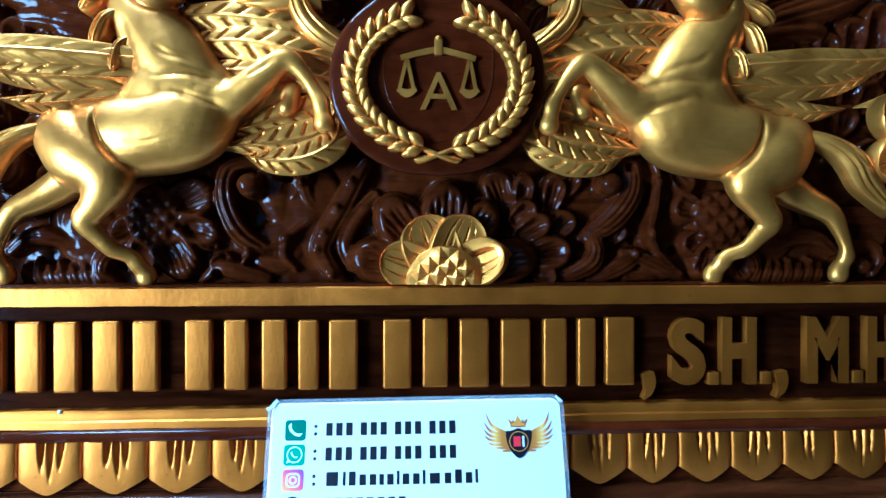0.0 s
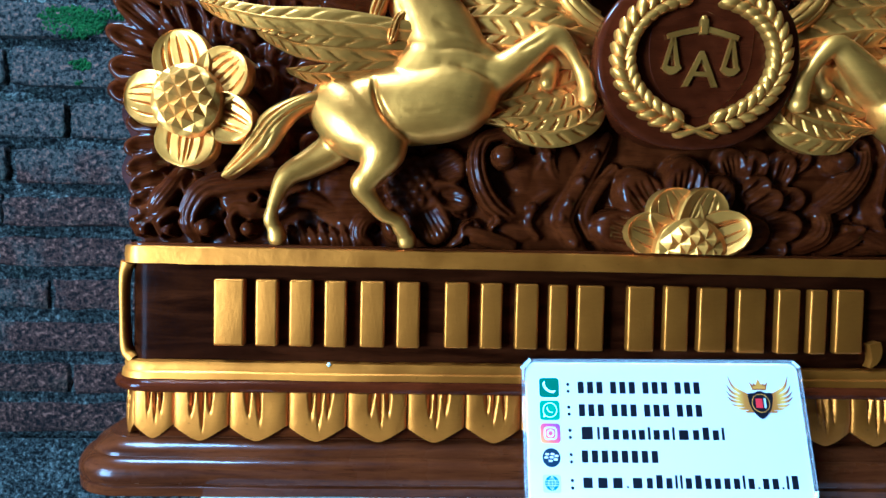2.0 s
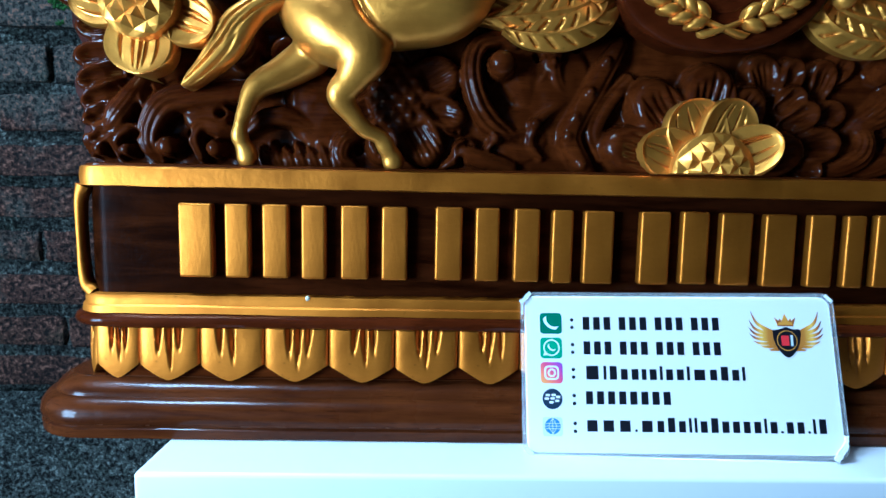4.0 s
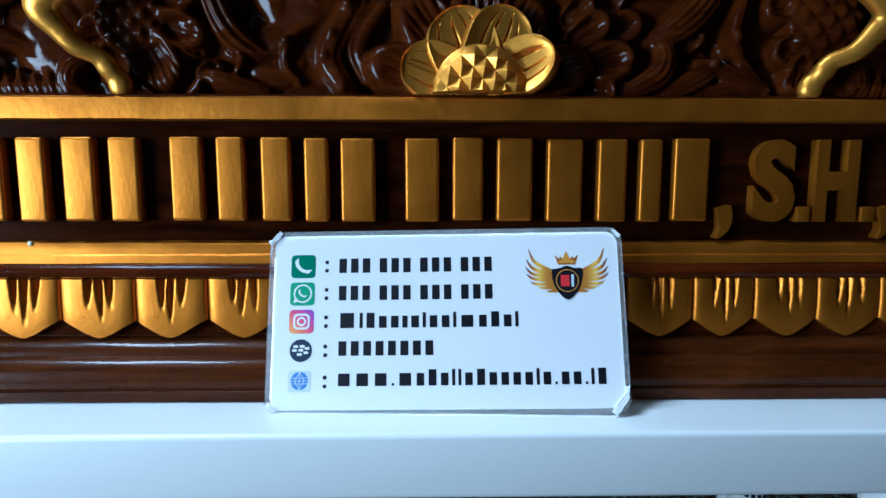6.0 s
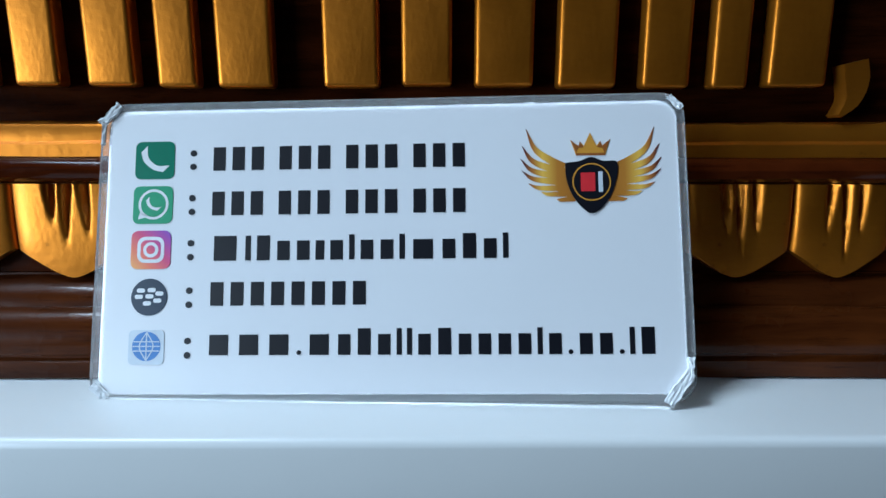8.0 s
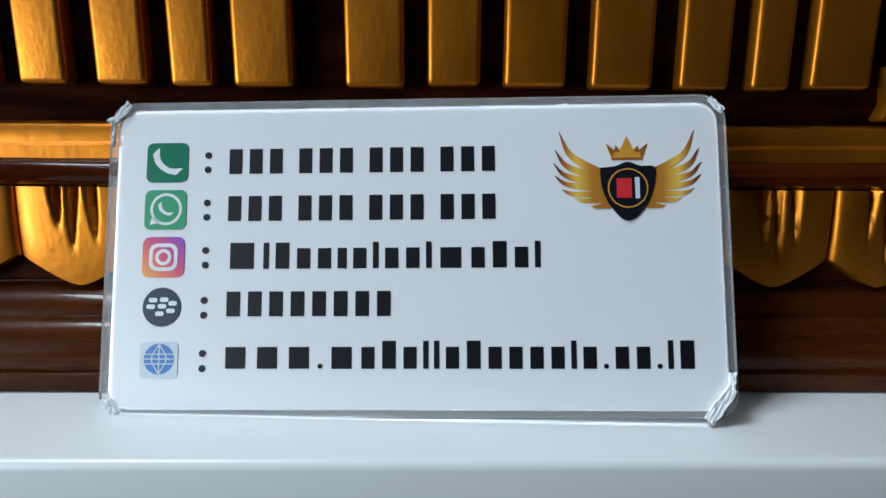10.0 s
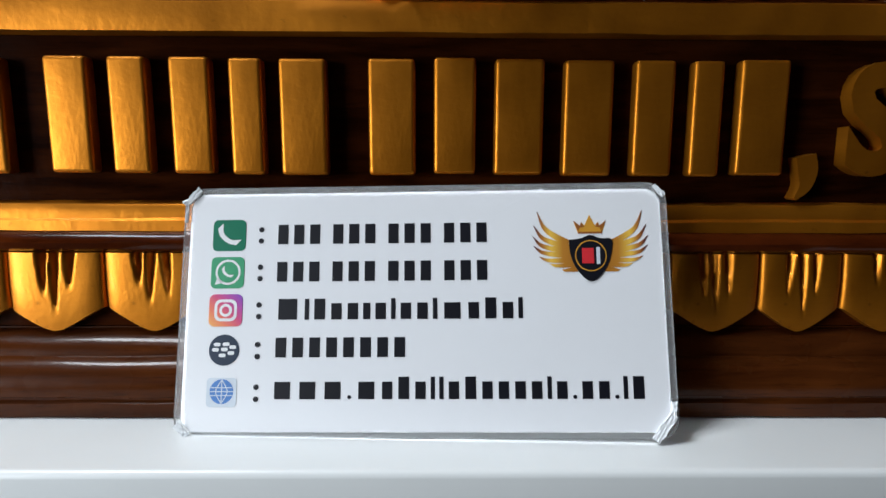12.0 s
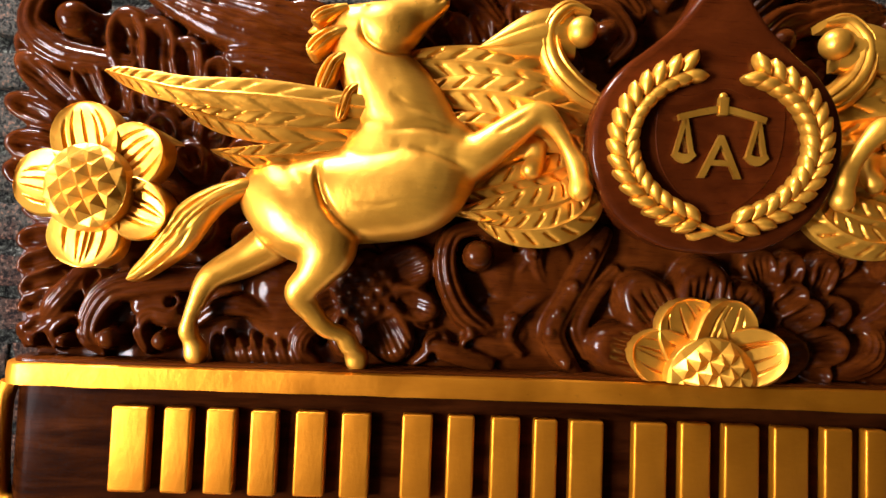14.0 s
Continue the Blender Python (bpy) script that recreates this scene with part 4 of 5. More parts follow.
for sx in (-1, 1):
    def band(rows, grooves=(), depth=2.4):
        cut_band([(sx * r[0], *r[1:]) for r in rows], tuple(-sx * g for g in grooves), depth)

    def lobe(x, z, angle, *rest, **kw):
        cut_lobe(sx * x, z, angle if sx > 0 else 180 - angle, *rest, **kw)

    # smooth ground behind the hind legs, leaf tips along the ledge
    lobe(176, 140, 60, 46, 18, 4, 0, cup=-0.4)
    band([(226, 150, 3, 6), (216, 157, 5, 8), (204, 158, 5, 8), (190, 152, 2, 5)], (0,), 1.2)
    for k in range(7):
        band([(178 + 6 * k, 132, 3, 7), (180 + 6 * k, 138, 3, 8), (183 + 6 * k, 143 + 2.5 * (k % 2), 1.2, 5)], (0,), 1.4)
    band([(172, 133, 3, 7), (178, 139, 4.5, 9), (176, 147, 4.5, 9), (168, 150, 2, 6)], (-0.5, 0, 0.5))
    for row in ((198, 172, 70, 28, 10, 5), (184, 158, 40, 24, 9, 5), (200, 160, 120, 20, 8, 5)):
        lobe(*row, 2)
    # wave-like bands that wind into balls on the ledge
    lobe(224, 152, 12, 34, 9, 8, 0, cup=0.1)
    band([(212, 172, 4, 7), (230, 170, 6, 10), (248, 168, 7, 12), (263, 163, 7, 13), (271, 152, 6.5, 12), (272, 142, 5, 11), (267, 135, 2.5, 8)], (-0.5, -0.1, 0.35))
    cut_ball(sx * 262, 142, 5.4, 14)
    band([(236, 152, 2.5, 8), (246, 153, 3.5, 9.5), (250, 146, 3.5, 10), (247, 137, 2.5, 8)], (0,), 1.2)
    cut_ball(sx * 239.5, 141.5, 4.8, 12)
    for bx in (283, 296):
        band([(bx - 9, 149, 2.5, 7), (bx - 1, 151, 3.2, 9), (bx + 6, 145, 3.2, 9), (bx + 5, 137, 2, 7)], (0,), 1.2)
        cut_ball(sx * bx, 140, 3.5, 11)
    # ridged leaves at the outer edge, below and beside the rose
    for row in ((282, 198, 4, 27, 7, 8), (282, 188, -8, 28, 7.5, 9), (284, 179, -18, 25, 7, 10), (286, 170, -26, 22, 7, 10), (284, 163, -30, 24, 7.5, 10.5), (286, 155, -36, 21, 6.5, 10)):
        lobe(*row, 4, (0.05, 0.92))
    band([(275, 174, 4, 11), (281, 165, 5.5, 13), (288, 156, 5.5, 13), (296, 146, 2, 9)], (-0.6, -0.2, 0.2, 0.6))
    lobe(272, 174, -98, 19, 6, 11, 3)
    for row in ((288, 214, 6, 31, 8.5, 8), (288, 227, 4, 30, 8.5, 9.5), (286, 238, 20, 36, 8, 9), (294, 256, 50, 34, 8, 8), (280, 242, 40, 46, 9, 10.5), (274, 246, 66, 27, 9, 9.5)):
        lobe(*row, 3, (0.1, 0.85), chisel=1.5)
    # between rump, wing and rose
    for row in ((216, 204, 120), (228, 214, 70), (240, 228, 60), (224, 226, 100), (206, 216, 80), (238, 244, 40), (230, 234, 130), (252, 240, 80), (236, 200, 30)):
        lobe(*row, 21, 9, 8, 2, (0.35, 0.72), chisel=1.5)
    # curl and wave of shell lobes above the wing
    band([(262, 268, 4, 8), (276, 269, 6, 10), (294, 272, 7.5, 11), (307, 283, 7, 11), (304, 298, 6, 10), (290, 305, 4, 8)], (-0.4, 0.3), 1.6)
    cut_ball(sx * 289, 288, 9, 12)
    band([(168, 280, 5, 8), (184, 290, 8, 9), (202, 296, 8, 9), (228, 302, 2, 6)], (-0.3, 0.3), 1.4)
    band([(164, 284, 4, 8), (172, 292, 7, 9), (182, 297, 6, 9), (196, 298, 2, 6)], (0,))
    for x, z, angle, length, half, top in ((206, 252, 84, 16, 7, 8), (219, 253, 82, 22, 8.5, 9), (233, 254, 82, 30, 9.5, 9.5), (246, 255, 82, 38, 11, 10), (259, 255, 81, 42, 12, 11)):
        lobe(x, z, angle, length, half, top, 2, (0.02, 0.86), cup=0.5, chisel=1.9)
    band([(172, 273, 5, 8), (196, 280, 8.5, 11), (222, 288, 9, 11.5), (254, 301, 4, 9)], (-0.5, 0.1), 1.4)
    band([(172, 266, 5, 8), (190, 270, 6.5, 11), (206, 273, 6.5, 11), (215, 273, 5, 10)], (0.3,), 1.2)
    band([(174, 258, 4, 8), (186, 262, 5.5, 10), (196, 264.5, 5.5, 10)], (0.2,), 1.2)
    # crest beside and above the medallion
    band([(34, 292, 5, 8), (52, 302, 8, 11), (72, 308, 8, 11), (96, 312, 2, 6)], (-0.4, 0.2))
    band([(26, 304, 5, 8), (40, 318, 8, 11), (54, 328, 8, 11), (74, 334, 2, 6)], (-0.4, 0.2))
    band([(12, 312, 5, 8), (16, 326, 8, 11), (22, 336, 7, 11), (34, 344, 2, 6)], (0,))
    band([(66, 300, 3, 8), (54, 306, 5, 11), (40, 302, 5.5, 12), (31, 290, 5, 11), (38, 280, 3, 8)], (0,))
    cut_ball(sx * 42, 291, 6.5, 14)
    band([(92, 296, 4, 8), (104, 306, 6, 11), (122, 310, 6, 11), (134, 300, 5, 10), (130, 288, 3, 8)], (-0.4, 0.2))
    cut_ball(sx * 122, 298, 7.0, 14)
    for k in range(4):
        lobe(96 + 9 * k, 282 - 2 * k, 70 - 6 * k, 23, 7, 8, 3)
    for k in range(3):
        lobe(70 + 10 * k, 290, 80, 20, 8, 7, 3)
    for x, z in ((237, 159), (253.4, 149), (278.5, 148), (216, 187), (256, 175), (231, 156), (302, 150), (170, 143)):
        cut_hole(sx * x, z)


def carved_relief():
    h = RELIEF.copy()
    h[1:-1] = (h[:-2] + 2 * h[1:-1] + h[2:]) / 4
    h[:, 1:-1] = (h[:, :-2] + 2 * h[:, 1:-1] + h[:, 2:]) / 4
    h += 0.13 * soft_noise(3.2) + 0.35 * soft_noise(8)
    ny, nx = h.shape
    index = np.arange(ny * nx).reshape(ny, nx)
    quads = np.stack([index[:-1, :-1], index[:-1, 1:], index[1:, 1:], index[1:, :-1]], -1).reshape(-1, 4)
    quads = quads[(h.ravel()[quads] > -16).any(1)]
    used, quads = np.unique(quads, return_inverse=True)
    co = np.stack([GX.ravel(), GROUND_Y - np.maximum(h.ravel(), -15), GZ.ravel()], -1)[used] / 1000
    me = bpy.data.meshes.new("carved_relief")
    me.from_pydata(co, [], quads.reshape(-1, 4).tolist())
    me.shade_smooth()
    me.materials.append(WOOD)
    return me


relief = share("carved_relief", carved_relief(), plate, Matrix())
tagged(relief, "dark glossy lacquered foliage, scrolls and blossoms in relief")

# ---------------------------------------------------------------- the contact card
card = empty("contact_card", label="white laminated contact card leaning on the nameplate", category="card")
card.matrix_basis = mm(-10.7, -23.8, 0.4, -15.6, -1.1, -2.4)
CARD_W, CARD_H = 151.6, 77.4


def card_slab(grow, y0, y1, r):
    bm = bmesh.new()
    x1, z0, z1 = CARD_W / 2 + grow, -grow, CARD_H + grow
    ring = []
    for cx, cz, a0 in ((x1 - r, z0 + r, -90), (x1 - r, z1 - r, 0), (-x1 + r, z1 - r, 90), (-x1 + r, z0 + r, 180)):
        ring += [(cx + r * math.cos(radians(a0 + 15 * k)), cz + r * math.sin(radians(a0 + 15 * k))) for k in range(7)]
    return loft(bm, [[(x, y, z) for x, z in ring] for y in (y0, y1)])


def clear_film():
    m, n, l, b = material("clear_laminate")
    b.inputs["Base Color"].default_value = (0.95, 0.97, 0.98, 1)
    b.inputs["Transmission Weight"].default_value, b.inputs["Roughness"].default_value = 0.9, 0.08
    b.inputs["IOR"].default_value = 1.45
    bump(n, l, b, noise_tex(n, l, coords(n, l, 1.0), 60, 3), 0.08, 0.0006)
    return m


film_mat = clear_film()
film_white = plastic("whitened_film", (0.78, 0.80, 0.82), 0.16)
part("paper", card_slab(-1.9, 0.0, 0.7, 5), WHITE_CARD, card, "white printed sheet", smooth=False)
rim = bmesh.new()
outer, inner = [], []
for grow, r, store in ((0, 6, outer), (-2.1, 5, inner)):
    tmp = card_slab(grow, 0, 1, r)
    tmp.verts.ensure_lookup_table()
    store += [(v.co.x, v.co.z) for v in tmp.verts[:28]]
    tmp.free()
rings = [[rim.verts.new((x, y, z)) for x, z in ring] for ring, y in ((outer, -0.5), (inner, -0.5), (inner, 1.2), (outer, 1.2))]
for a, b in zip(rings, rings[1:] + rings[:1]):
    for i in range(28):
        rim.faces.new((a[i], a[(i + 1) % 28], b[(i + 1) % 28], b[i]))
ob = part("laminate_rim", rim, film_mat, card, "clear plastic edge", smooth=False)
ob.visible_shadow = False


def crumple(w, h, seed):
    """A small creased flap of whitened film."""
    bm, n = bmesh.new(), 7
    grid = [[bm.verts.new((w * (i / n - 0.5), -0.7 - 0.9 * abs(noise.noise((i * 0.9 + seed, j * 0.7, seed))), h * (j / n - 0.5) + 0.5 * noise.noise((i * 0.8, seed, j)))) for i in range(n + 1)] for j in range(n + 1)]
    back = [[bm.verts.new((v.co.x, -0.2, v.co.z)) for v in row] for row in grid]
    for j in range(n):
        for i in range(n):
            bm.faces.new((grid[j][i], grid[j][i + 1], grid[j + 1][i + 1], grid[j + 1][i]))
            bm.faces.new((back[j][i], back[j + 1][i], back[j + 1][i + 1], back[j][i + 1]))
    for k in range(n):
        bm.faces.new((grid[0][k], back[0][k], back[0][k + 1], grid[0][k + 1]))
        bm.faces.new((grid[n][k], grid[n][k + 1], back[n][k + 1], back[n][k]))
        bm.faces.new((grid[k][0], grid[k + 1][0], back[k + 1][0], back[k][0]))
        bm.faces.new((grid[k][n], back[k][n], back[k + 1][n], grid[k + 1][n]))
    return bm


for k, (x, z, w, h, lean) in enumerate(((71.6, 3.4, 9.5, 2.6, -52), (74.4, 8.0, 1.4, 5.5, 4), (-73.2, 2.6, 5.0, 1.8, 40), (-73.4, 74.6, 7.0, 2.0, -45), (-75.0, 69.5, 0.9, 6.0, 2), (73.6, 74.8, 4.5, 1.2, 45))):
    ob = part("frayed_corner", crumple(w, h, 3.1 * k), film_white, card, "whitened frayed laminate", smooth=False)
    ob.matrix_basis = mm(x, 0, z, 0, lean, 0)
fold = blade(bmesh.new(), [(38, 0.15, 75.6, 0.3), (31, 0.1, 72.5, 2.2), (24.5, 0.1, 69, 1.6), (20, 0.2, 64.5, 0.2)], lambda s, u, w: 0.13 * (1 - abs(u)), 20, 8, 0.1)
part("crease", fold, WHITE_CARD, card, "faint crease in the paper", angle=20)


def print_flat(name, outline, mat, y=-0.12, label=""):
    bm = bmesh.new()
    loft(bm, [[(x, yy, z) for x, z in outline] for yy in (y, 0.02)])
    return part(name, bm, mat, card, label, smooth=False)


def rect(x0, x1, z0, z1, r=0.0):
    if not r:
        return [(x0, z0), (x1, z0), (x1, z1), (x0, z1)]
    out = []
    for cx, cz, a0 in ((x1 - r, z0 + r, -90), (x1 - r, z1 - r, 0), (x0 + r, z1 - r, 90), (x0 + r, z0 + r, 180)):
        out += [(cx + r * math.cos(radians(a0 + 22.5 * k)), cz + r * math.sin(radians(a0 + 22.5 * k))) for k in range(5)]
    return out


def disc(cx, cz, r, n=28):
    return [(cx + r * math.cos(2 * math.pi * k / n), cz + r * math.sin(2 * math.pi * k / n)) for k in range(n)]


GREEN = flat_ink("dark_green_ink", (0.0, 0.16, 0.085))
MINT = flat_ink("mint_green_ink", (0.05, 0.33, 0.16))
NAVY = flat_ink("navy_ink", (0.015, 0.03, 0.06))
BLUE = flat_ink("blue_ink", (0.08, 0.22, 0.55))
PALE = flat_ink("pale_grey_ink", (0.62, 0.68, 0.75))
PAPER = flat_ink("white_ink", (0.82, 0.83, 0.85))
LOGO_GOLD = flat_ink("yellow_gold_ink", (0.62, 0.30, 0.035))


def shaded_ink(name, axis, *stops):
    """Printed ink whose colour runs along an axis of the card, in millimetres."""
    m, n, l, b = material(name)
    tc, dot = n.new("ShaderNodeTexCoord"), n.new("ShaderNodeVectorMath")
    dot.operation = "DOT_PRODUCT"
    dot.inputs[1].default_value = tuple(1000 * a for a in axis)
    l.new(tc.outputs["Object"], dot.inputs[0])
    span = n.new("ShaderNodeMapRange")
    span.inputs["From Min"].default_value, span.inputs["From Max"].default_value = stops[0][0], stops[-1][0]
    l.new(dot.outputs["Value"], span.inputs["Value"])
    col = ramp(n, l, span.outputs[0], *[((p - stops[0][0]) / (stops[-1][0] - stops[0][0]), c) for p, c in stops])
    l.new(col, b.inputs["Base Color"])
    b.inputs["Roughness"].default_value = 0.4
    return m


WING_INK = ((4.0, (0.34, 0.13, 0.015)), (8.5, (0.45, 0.19, 0.025)), (12.2, (0.80, 0.50, 0.075)), (14.6, (0.42, 0.16, 0.03)), (16.6, (0.10, 0.022, 0.018)))
SUNSET = shaded_ink("orange_to_violet_ink", (0.7, 0, 0.7), (-23, (0.85, 0.42, 0.11)), (-19, (0.78, 0.19, 0.11)), (-15, (0.60, 0.07, 0.20)), (-9.5, (0.24, 0.07, 0.46)))
LOGO_RIGHT = shaded_ink("gold_to_brown_ink", (1, 0, 0), *[(52.0 + p, c) for p, c in WING_INK])
LOGO_LEFT = shaded_ink("brown_to_gold_ink", (1, 0, 0), *[(52.0 - p, c) for p, c in reversed(WING_INK)])
LOGO_BROWN = flat_ink("brown_ink", (0.30, 0.10, 0.02))
RED = flat_ink("red_ink", (0.65, 0.03, 0.04))


ROW_Z = (62.3, 50.4, 38.6, 26.4, 13.6)
for z in ROW_Z:
    for dz in (-2.0, 1.6):
        print_flat("printed_point", disc(-51, z + dz, 0.85, 12), INK)


SLOT = {"T": 1.0, "t": 0.5, "x": 0.96, "n": 0.66, "w": 1.5, "W": 1.75, ".": 0.5, " ": 0.45}


def bars(x0, x1, z0, tall, pattern):
    """A line of upright bars from x0 to x1, tall or low, wide or narrow, one for each sign."""
    unit, x = (x1 - x0) / sum(SLOT[c] for c in pattern), x0
    for c in pattern:
        w = SLOT[c] * unit
        if c == ".":
            print_flat("printed_point", disc(x + w / 2, z0 + 0.6, 0.6, 10), INK)
        elif c != " ":
            ink = max(0.3 * w, w - 1.35) if c in "tn" else 0.62 * w
            print_flat("printed_bar", rect(x + (w - ink) / 2, x + (w + ink) / 2, z0, z0 + tall * (0.78 if c in "xnw" else 1.0)), INK)
        x += w


for z in (59.2, 47.4):
    bars(-46.6, 21.0, z, 6.2, "TTT TTT TTT TTT")
bars(-46.6, 31.4, 35.6, 6.4, "WtTxxnxtxxtwxTxt")
bars(-46.4, -4.4, 24.1, 6.0, "TTTTTTTT")
bars(-46.8, 67.2, 11.6, 6.6, "www.wxTxttxTxxxxtx.xx.tT")

# small round and square signs
print_flat("green_sign", rect(-66.5, -56, 57.2, 67.2, 1.6), GREEN)
handset = spline([(-64.2, 65.2, 1.1), (-63.6, 62.4, 0.75), (-61.2, 60.3, 0.7), (-58.2, 59.9, 1.15)], 14)
edge = [(p[0] + p[2] * 0.75, p[1] + p[2] * 0.75) for p in handset] + [(p[0] - p[2] * 0.75, p[1] - p[2] * 0.75) for p in reversed(handset)]
print_flat("handset_sign", edge, PAPER, -0.16)
print_flat("mint_sign", rect(-66.6, -56.1, 45.4, 55.3, 1.6), MINT)
print_flat("ring_sign", disc(-61.2, 50.5, 4.0), PAPER, -0.16)
print_flat("ring_sign", disc(-61.2, 50.5, 3.3), MINT, -0.2)
print_flat("tail_sign", [(-65.2, 46.6), (-62.4, 47.2), (-64.6, 48.8)], PAPER, -0.16)
edge = [(-61.2 + (x + 61.2) * 0.52, 50.5 + (z - 62.3) * 0.52) for x, z in edge]
print_flat("handset_sign", edge, PAPER, -0.24)
print_flat("camera_sign", rect(-66.7, -56.2, 33.6, 43.6, 1.8), SUNSET, -0.12, "square sign shaded from orange through pink to violet")
print_flat("frame_sign", rect(-65.0, -57.9, 35.2, 42.0, 2.0), PAPER, -0.17)
print_flat("frame_sign", rect(-64.1, -58.8, 36.1, 41.1, 1.4), SUNSET, -0.20)
print_flat("ring_sign", disc(-61.4, 38.6, 2.0), PAPER, -0.24)
print_flat("ring_sign", disc(-61.4, 38.6, 1.15), SUNSET, -0.28)
print_flat("round_sign", disc(-61.4, 26.4, 4.75), NAVY)
for dx, dz in ((-2.2, 1.7), (0.6, 1.8), (-2.7, 0.1), (0.1, 0.2), (2.7, 0.9), (-0.5, -1.6), (2.2, -0.9)):
    print_flat("pellet_sign", rect(-61.4 + dx - 1.05, -61.4 + dx + 1.05, 26.4 + dz - 0.55, 26.4 + dz + 0.55, 0.45), PAPER, -0.17)
print_flat("pale_sign", rect(-66.3, -57.0, 9.3, 18.0, 1.2), PALE)
print_flat("globe_sign", disc(-61.6, 13.9, 3.7), BLUE, -0.16)
for k in (-0.9, 0.9):
    print_flat("globe_line", rect(-65.0, -58.2, 13.9 + k * 1.3 - 0.14, 13.9 + k * 1.3 + 0.14), PALE, -0.2)
    arc = spline([(-61.6, 17.5), (-61.6 + k * 2.0, 13.9), (-61.6, 10.3)], 12)
    print_flat("globe_line", [(p[0] - 0.16, p[1]) for p in arc] + [(p[0] + 0.16, p[1]) for p in reversed(arc)], PALE, -0.2)
print_flat("globe_line", rect(-61.76, -61.44, 10.3, 17.5), PALE, -0.2)
print_flat("globe_line", rect(-65.2, -58.0, 13.76, 14.04), PALE, -0.2)

# printed emblem: wings, shield and crown as plain shapes
CX = 52.0
# each wing: seven overlapping feathers that sweep up to dark tips
TIPS = ((16.2, 68.6), (17.3, 64.2), (17.7, 60.8), (17.5, 57.8), (15.8, 54.4), (12.6, 52.2), (8.8, 50.3))
for side in (-1, 1):
    for k, (tx, tz) in enumerate(TIPS):
        f = k / 6
        rx, rz = 6.6 - 2.3 * f, 58.6 - 8.0 * f
        sag = 2.6 - 2.0 * f
        rows = [(rx, rz, 0.95), (rx + 0.42 * (tx - rx), rz + 0.30 * (tz - rz) - 0.35 * sag, 0.92 - 0.28 * f), (rx + 0.78 * (tx - rx), rz + 0.62 * (tz - rz) - 0.5 * sag, 0.64 - 0.2 * f), (tx, tz, 0.06)]
        line = spline(rows, 22)
        way = [(b[0] - a[0], b[1] - a[1]) for a, b in zip(line, line[1:])] + [(line[-1][0] - line[-2][0], line[-1][1] - line[-2][1])]
        off = [(-dz / math.hypot(dx, dz), dx / math.hypot(dx, dz)) for dx, dz in way]
        up = [(CX + side * (p[0] + p[2] * o[0]), p[1] + p[2] * o[1]) for p, o in zip(line, off)]
        down = [(CX + side * (p[0] - p[2] * o[0]), p[1] - p[2] * o[1]) for p, o in reversed(list(zip(line, off)))]
        print_flat("wing_print", up + down, LOGO_LEFT if side < 0 else LOGO_RIGHT, -0.12 - 0.01 * k)
shape = spline([(-6.5, 59.6), (-3, 60.0), (0, 61.0), (3, 60.0), (6.5, 59.6), (6.2, 55), (4.2, 50.2), (0, 46.6), (-4.2, 50.2), (-6.2, 55), (-6.5, 59.6)], 60)[:-1]
print_flat("shield_print", [(CX + p[0], p[1]) for p in shape], INK, -0.34)
print_flat("ring_print", disc(CX, 54.6, 4.85), LOGO_GOLD, -0.37)
print_flat("ring_print", disc(CX, 54.6, 4.5), INK, -0.40)
print_flat("red_print", rect(CX - 2.7, CX + 0.9, 52.2, 57.0), RED, -0.43)
print_flat("pale_print", rect(CX + 1.7, CX + 2.8, 52.0, 57.2), PALE, -0.43)
crown = [(-3.7, 61.8), (3.7, 61.8), (5.0, 65.6), (2.9, 63.9), (2.6, 65.2), (1.6, 64.0), (0, 67.4), (-1.6, 64.0), (-2.6, 65.2), (-2.9, 63.9), (-5.0, 65.6)]
print_flat("crown_print", [(CX + x, z) for x, z in crown], LOGO_GOLD, -0.14)
print_flat("crown_print", rect(CX - 3.7, CX + 3.7, 61.5, 62.1), LOGO_BROWN, -0.18)
for side in (-1, 1):
    print_flat("crown_print", [(CX + side * x, z) for x, z in ((3.5, 62.1), (5.0, 65.6), (2.9, 63.9))], LOGO_BROWN, -0.18)
    print_flat("crown_print", [(CX + side * x, z) for x, z in ((1.7, 63.6), (2.6, 65.2), (3.1, 63.4))], LOGO_BROWN, -0.2)

# ---------------------------------------------------------------- things kept under the stool
bottle_mat = plastic("dull_white_plastic", (0.55, 0.56, 0.55), 0.45, 0.5)


def turned(profile, seg=32):
    return loft(bmesh.new(), [[(r * math.cos(2 * math.pi * k / seg), r * math.sin(2 * math.pi * k / seg), z) for k in range(seg)] for r, z in profile])


tin = empty("paint_tin", label="tall white tin with a printed paper label", category="tin")
tin.matrix_basis = mm(232, 160, -460) @ Matrix.Diagonal((0.86, 0.86, 1, 1))
part("body", turned([(17, 0), (18, 2), (18, 6), (17, 8), (17, 418), (18, 420), (18, 424), (16, 426)]), bottle_mat, tin)
part("lid", turned([(14, 426), (14, 430), (12, 430), (11, 427), (3, 427)]), bottle_mat, tin)
lab = bmesh.new()
for k in range(12):
    for j in range(7):
        a = radians(-150 + j * 17 + (k % 3) * 3)
        z = 408 - k * 9
        arc = [(17.3 * math.cos(a + radians(t)), 17.3 * math.sin(a + radians(t))) for t in (0, 6, 11)]
        for p, q in zip(arc, arc[1:]):
            lab.faces.new([lab.verts.new(v) for v in ((*p, z), (*q, z), (*q, z + 3), (*p, z + 3))])
part("label_print", lab, INK, tin, "rows of small dark print", smooth=False)


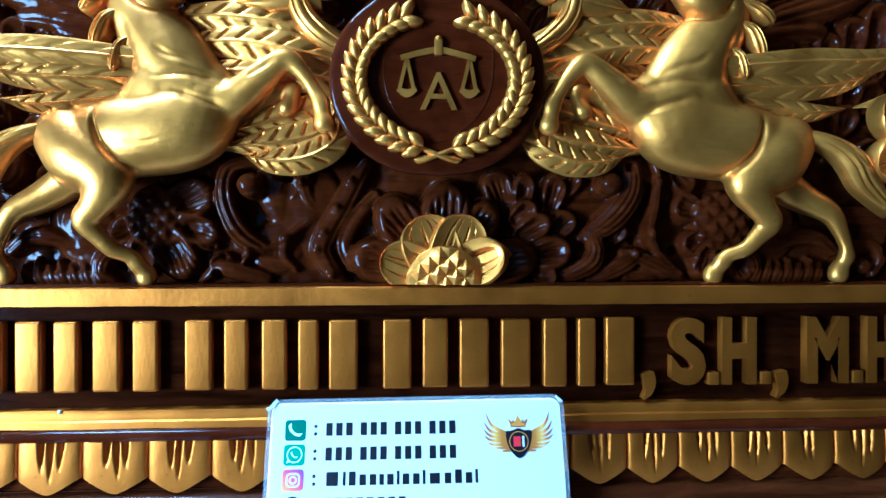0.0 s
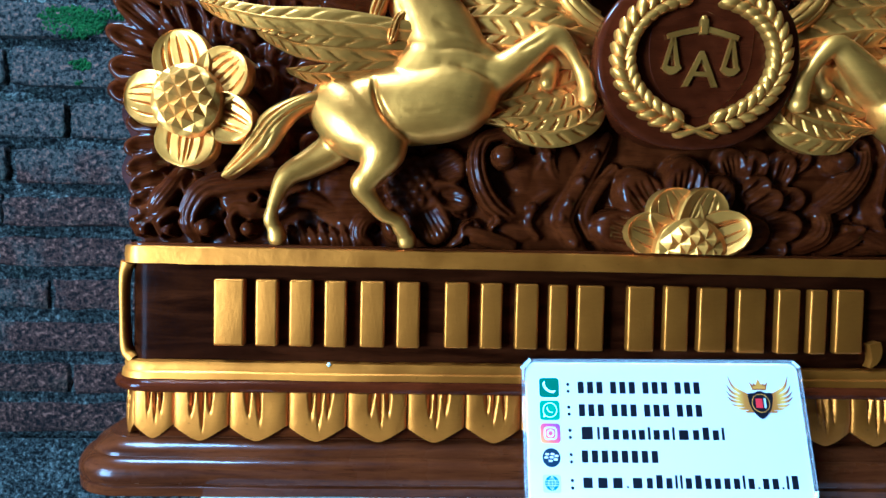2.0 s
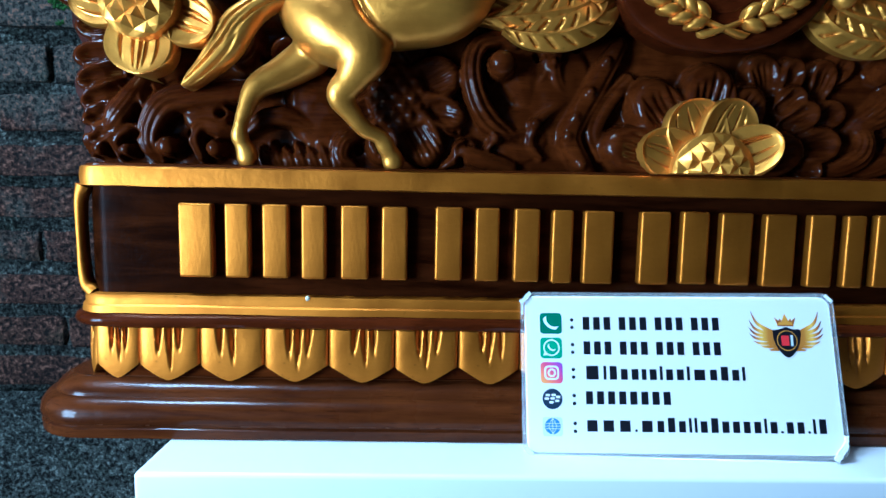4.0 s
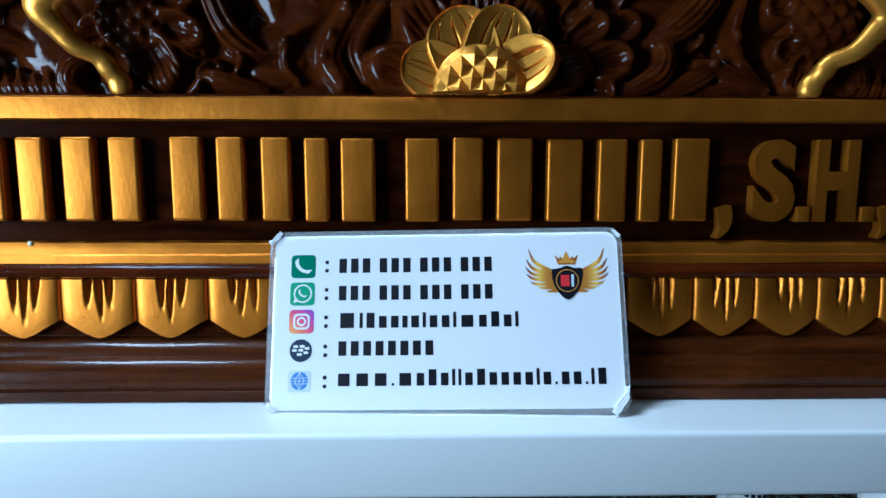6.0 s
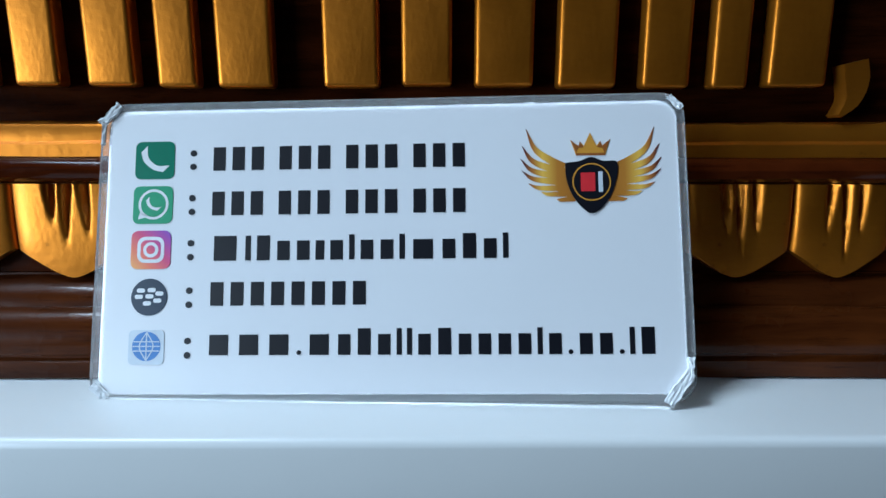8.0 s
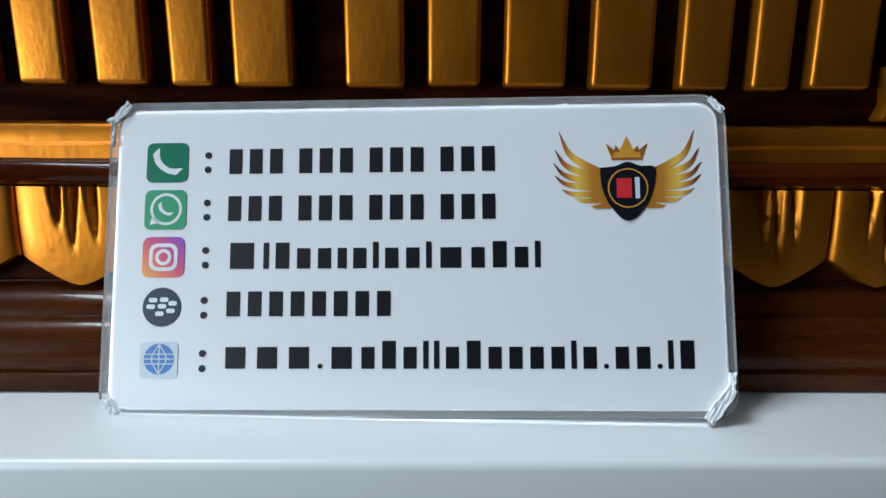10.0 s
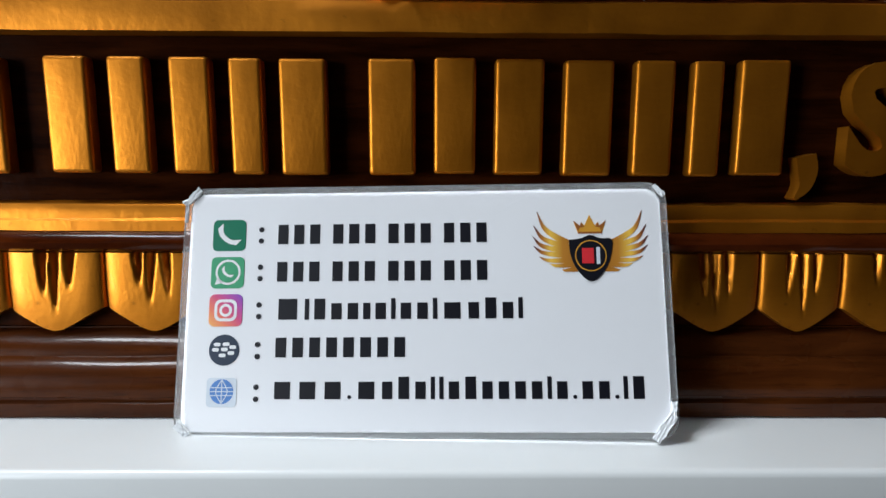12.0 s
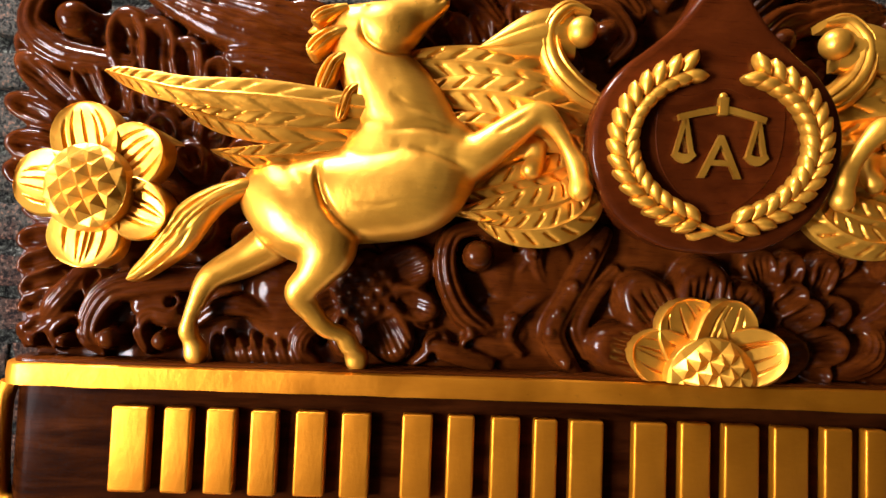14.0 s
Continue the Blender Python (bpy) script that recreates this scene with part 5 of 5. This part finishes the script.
def crumpled(r0, top, seed):
    loops = []
    for k in range(22):
        z = top * k / 21
        ring = []
        for j in range(44):
            a = 2 * math.pi * j / 44
            r = r0 + 0.3 * r0 * noise.noise((math.cos(a) * 2 + seed, math.sin(a) * 2, z * 0.03)) + 0.12 * r0 * noise.noise((math.cos(a) * 6, math.sin(a) * 6 + seed, z * 0.09))
            ring.append((r * math.cos(a), r * 0.6 * math.sin(a), z + (12 * noise.noise((math.cos(a) * 3, math.sin(a) * 3, seed)) if k == 21 else 0)))
        loops.append(ring)
    return loft(bmesh.new(), loops)


sack = empty("paper_sack", label="crumpled grey paper sack on the floor", category="sack")
sack.matrix_basis = mm(-258, 268, -460)
part("sheet", crumpled(17, 436, 5.0), rough_stone("crumpled_printed_paper", (0.05, 0.05, 0.05), (0.20, 0.21, 0.21), (0.1, 0.1, 0.1), 40, 0, 0.003, False, 0.5), sack, smooth=False)
torn = empty("paper_roll", label="torn white paper roll standing on the floor", category="paper roll")
torn.matrix_basis = mm(-262, 178, -460) @ Matrix.Diagonal((0.75, 0.75, 1, 1))
part("sheet", crumpled(14, 440, 11.0), plastic("torn_white_paper", (0.66, 0.70, 0.74), 0.6, 0.5), torn, smooth=False)

# ---------------------------------------------------------------- moss and bricks of the back wall, last
moss = bmesh.new()
for cx, cz, rx, rz, count in ((-656, 433, 46, 22, 1900), (-642, 372, 17, 9, 110), (-646, 348, 7, 5, 25), (-600, 445, 30, 8, 90)):
    for k in range(count):
        a, r = random.uniform(0, 6.28), random.uniform(0, 1) ** 0.5 * random.uniform(0.85, 1.08)
        ball(moss, cx + rx * r * math.cos(a), 517 + random.uniform(-2, 3), cz + rz * r * math.sin(a), random.uniform(1.4, 3.0), 1.0, 6)
tagged(part("moss_clump", moss, MOSS), "bright green moss growing in the brick joints", "moss", kind="stuff")


def lumpy_face(x0, x1, z0, z1, y, step, amount, seed):
    """An uneven hand-laid face, thick enough to stand on its own."""
    bm, nx, nz = bmesh.new(), int((x1 - x0) / step), int((z1 - z0) / step)
    rows = []
    for j in range(nz + 1):
        row = []
        for i in range(nx + 1):
            x, z = x0 + i * step, z0 + j * step
            d = noise.fractal((x * 0.018, seed, z * 0.03), 0.8, 2.1, 5)
            row.append(bm.verts.new((x, y - amount * d, z)))
        rows.append(row)
    for a, b in zip(rows, rows[1:]):
        for i in range(nx):
            bm.faces.new((a[i], a[i + 1], b[i + 1], b[i]))
    me = bpy.data.meshes.new("face")
    bmesh.ops.scale(bm, vec=(0.001,) * 3, verts=bm.verts)
    bm.to_mesh(me)
    bm.free()
    return me


for name, span, mat, seed in (("mortar_face", (-1200, 1000, -178, 780, 526, 7, 7), MORTAR, 3.0), ("render_face", (-1200, 1000, -460, -172, 508, 9, 6), RENDER, 9.0)):
    me = lumpy_face(*span, seed)
    me.materials.append(mat)
    share(name, me, wall_back, Matrix())


COURSES = (-165, -106, -47, 16, 79, 139.5, 201, 267, 340, 412, 484, 552, 620, 688, 752)


def brick_mesh(width, height, seed):
    bm = box(bmesh.new(), -width / 2, width / 2, -13, 10, 0, height, 3.0, 2)
    bmesh.ops.subdivide_edges(bm, edges=[e for e in bm.edges if e.calc_length() > 24], cuts=5, use_grid_fill=True)
    for v in bm.verts:
        d = noise.noise_vector(v.co * 0.05 + Vector((width, seed, 0)))
        e = noise.noise_vector(v.co * 0.17 + Vector((seed, width, 0)))
        v.co += d * 4.0 + e * 2.4
    return mesh_of("brick", bm, BRICK, True, 60)


LENGTHS = (186, 196, 204, 96)
BRICKS = {(k, tall): brick_mesh(w, tall, k + tall) for k, w in enumerate(LENGTHS) for tall in (42, 50)}
for row, (z, above) in enumerate(zip(COURSES, COURSES[1:])):
    tall = 50 if above - z > 65 else 42
    x = -1170 + (105 if row % 2 else 0) + random.uniform(-20, 20)
    while x < 950:
        k = random.choice((0, 1, 2, 0, 1, 2, 3))
        w = LENGTHS[k]
        x += w / 2
        share("brick", BRICKS[k, tall], wall_back, mm(x, 529 - random.uniform(-3, 3), z + random.uniform(-1.5, 1.5), random.uniform(-1.5, 1.5), random.uniform(-0.7, 0.7), random.uniform(-1, 1)))
        x += w / 2 + random.uniform(6, 16)
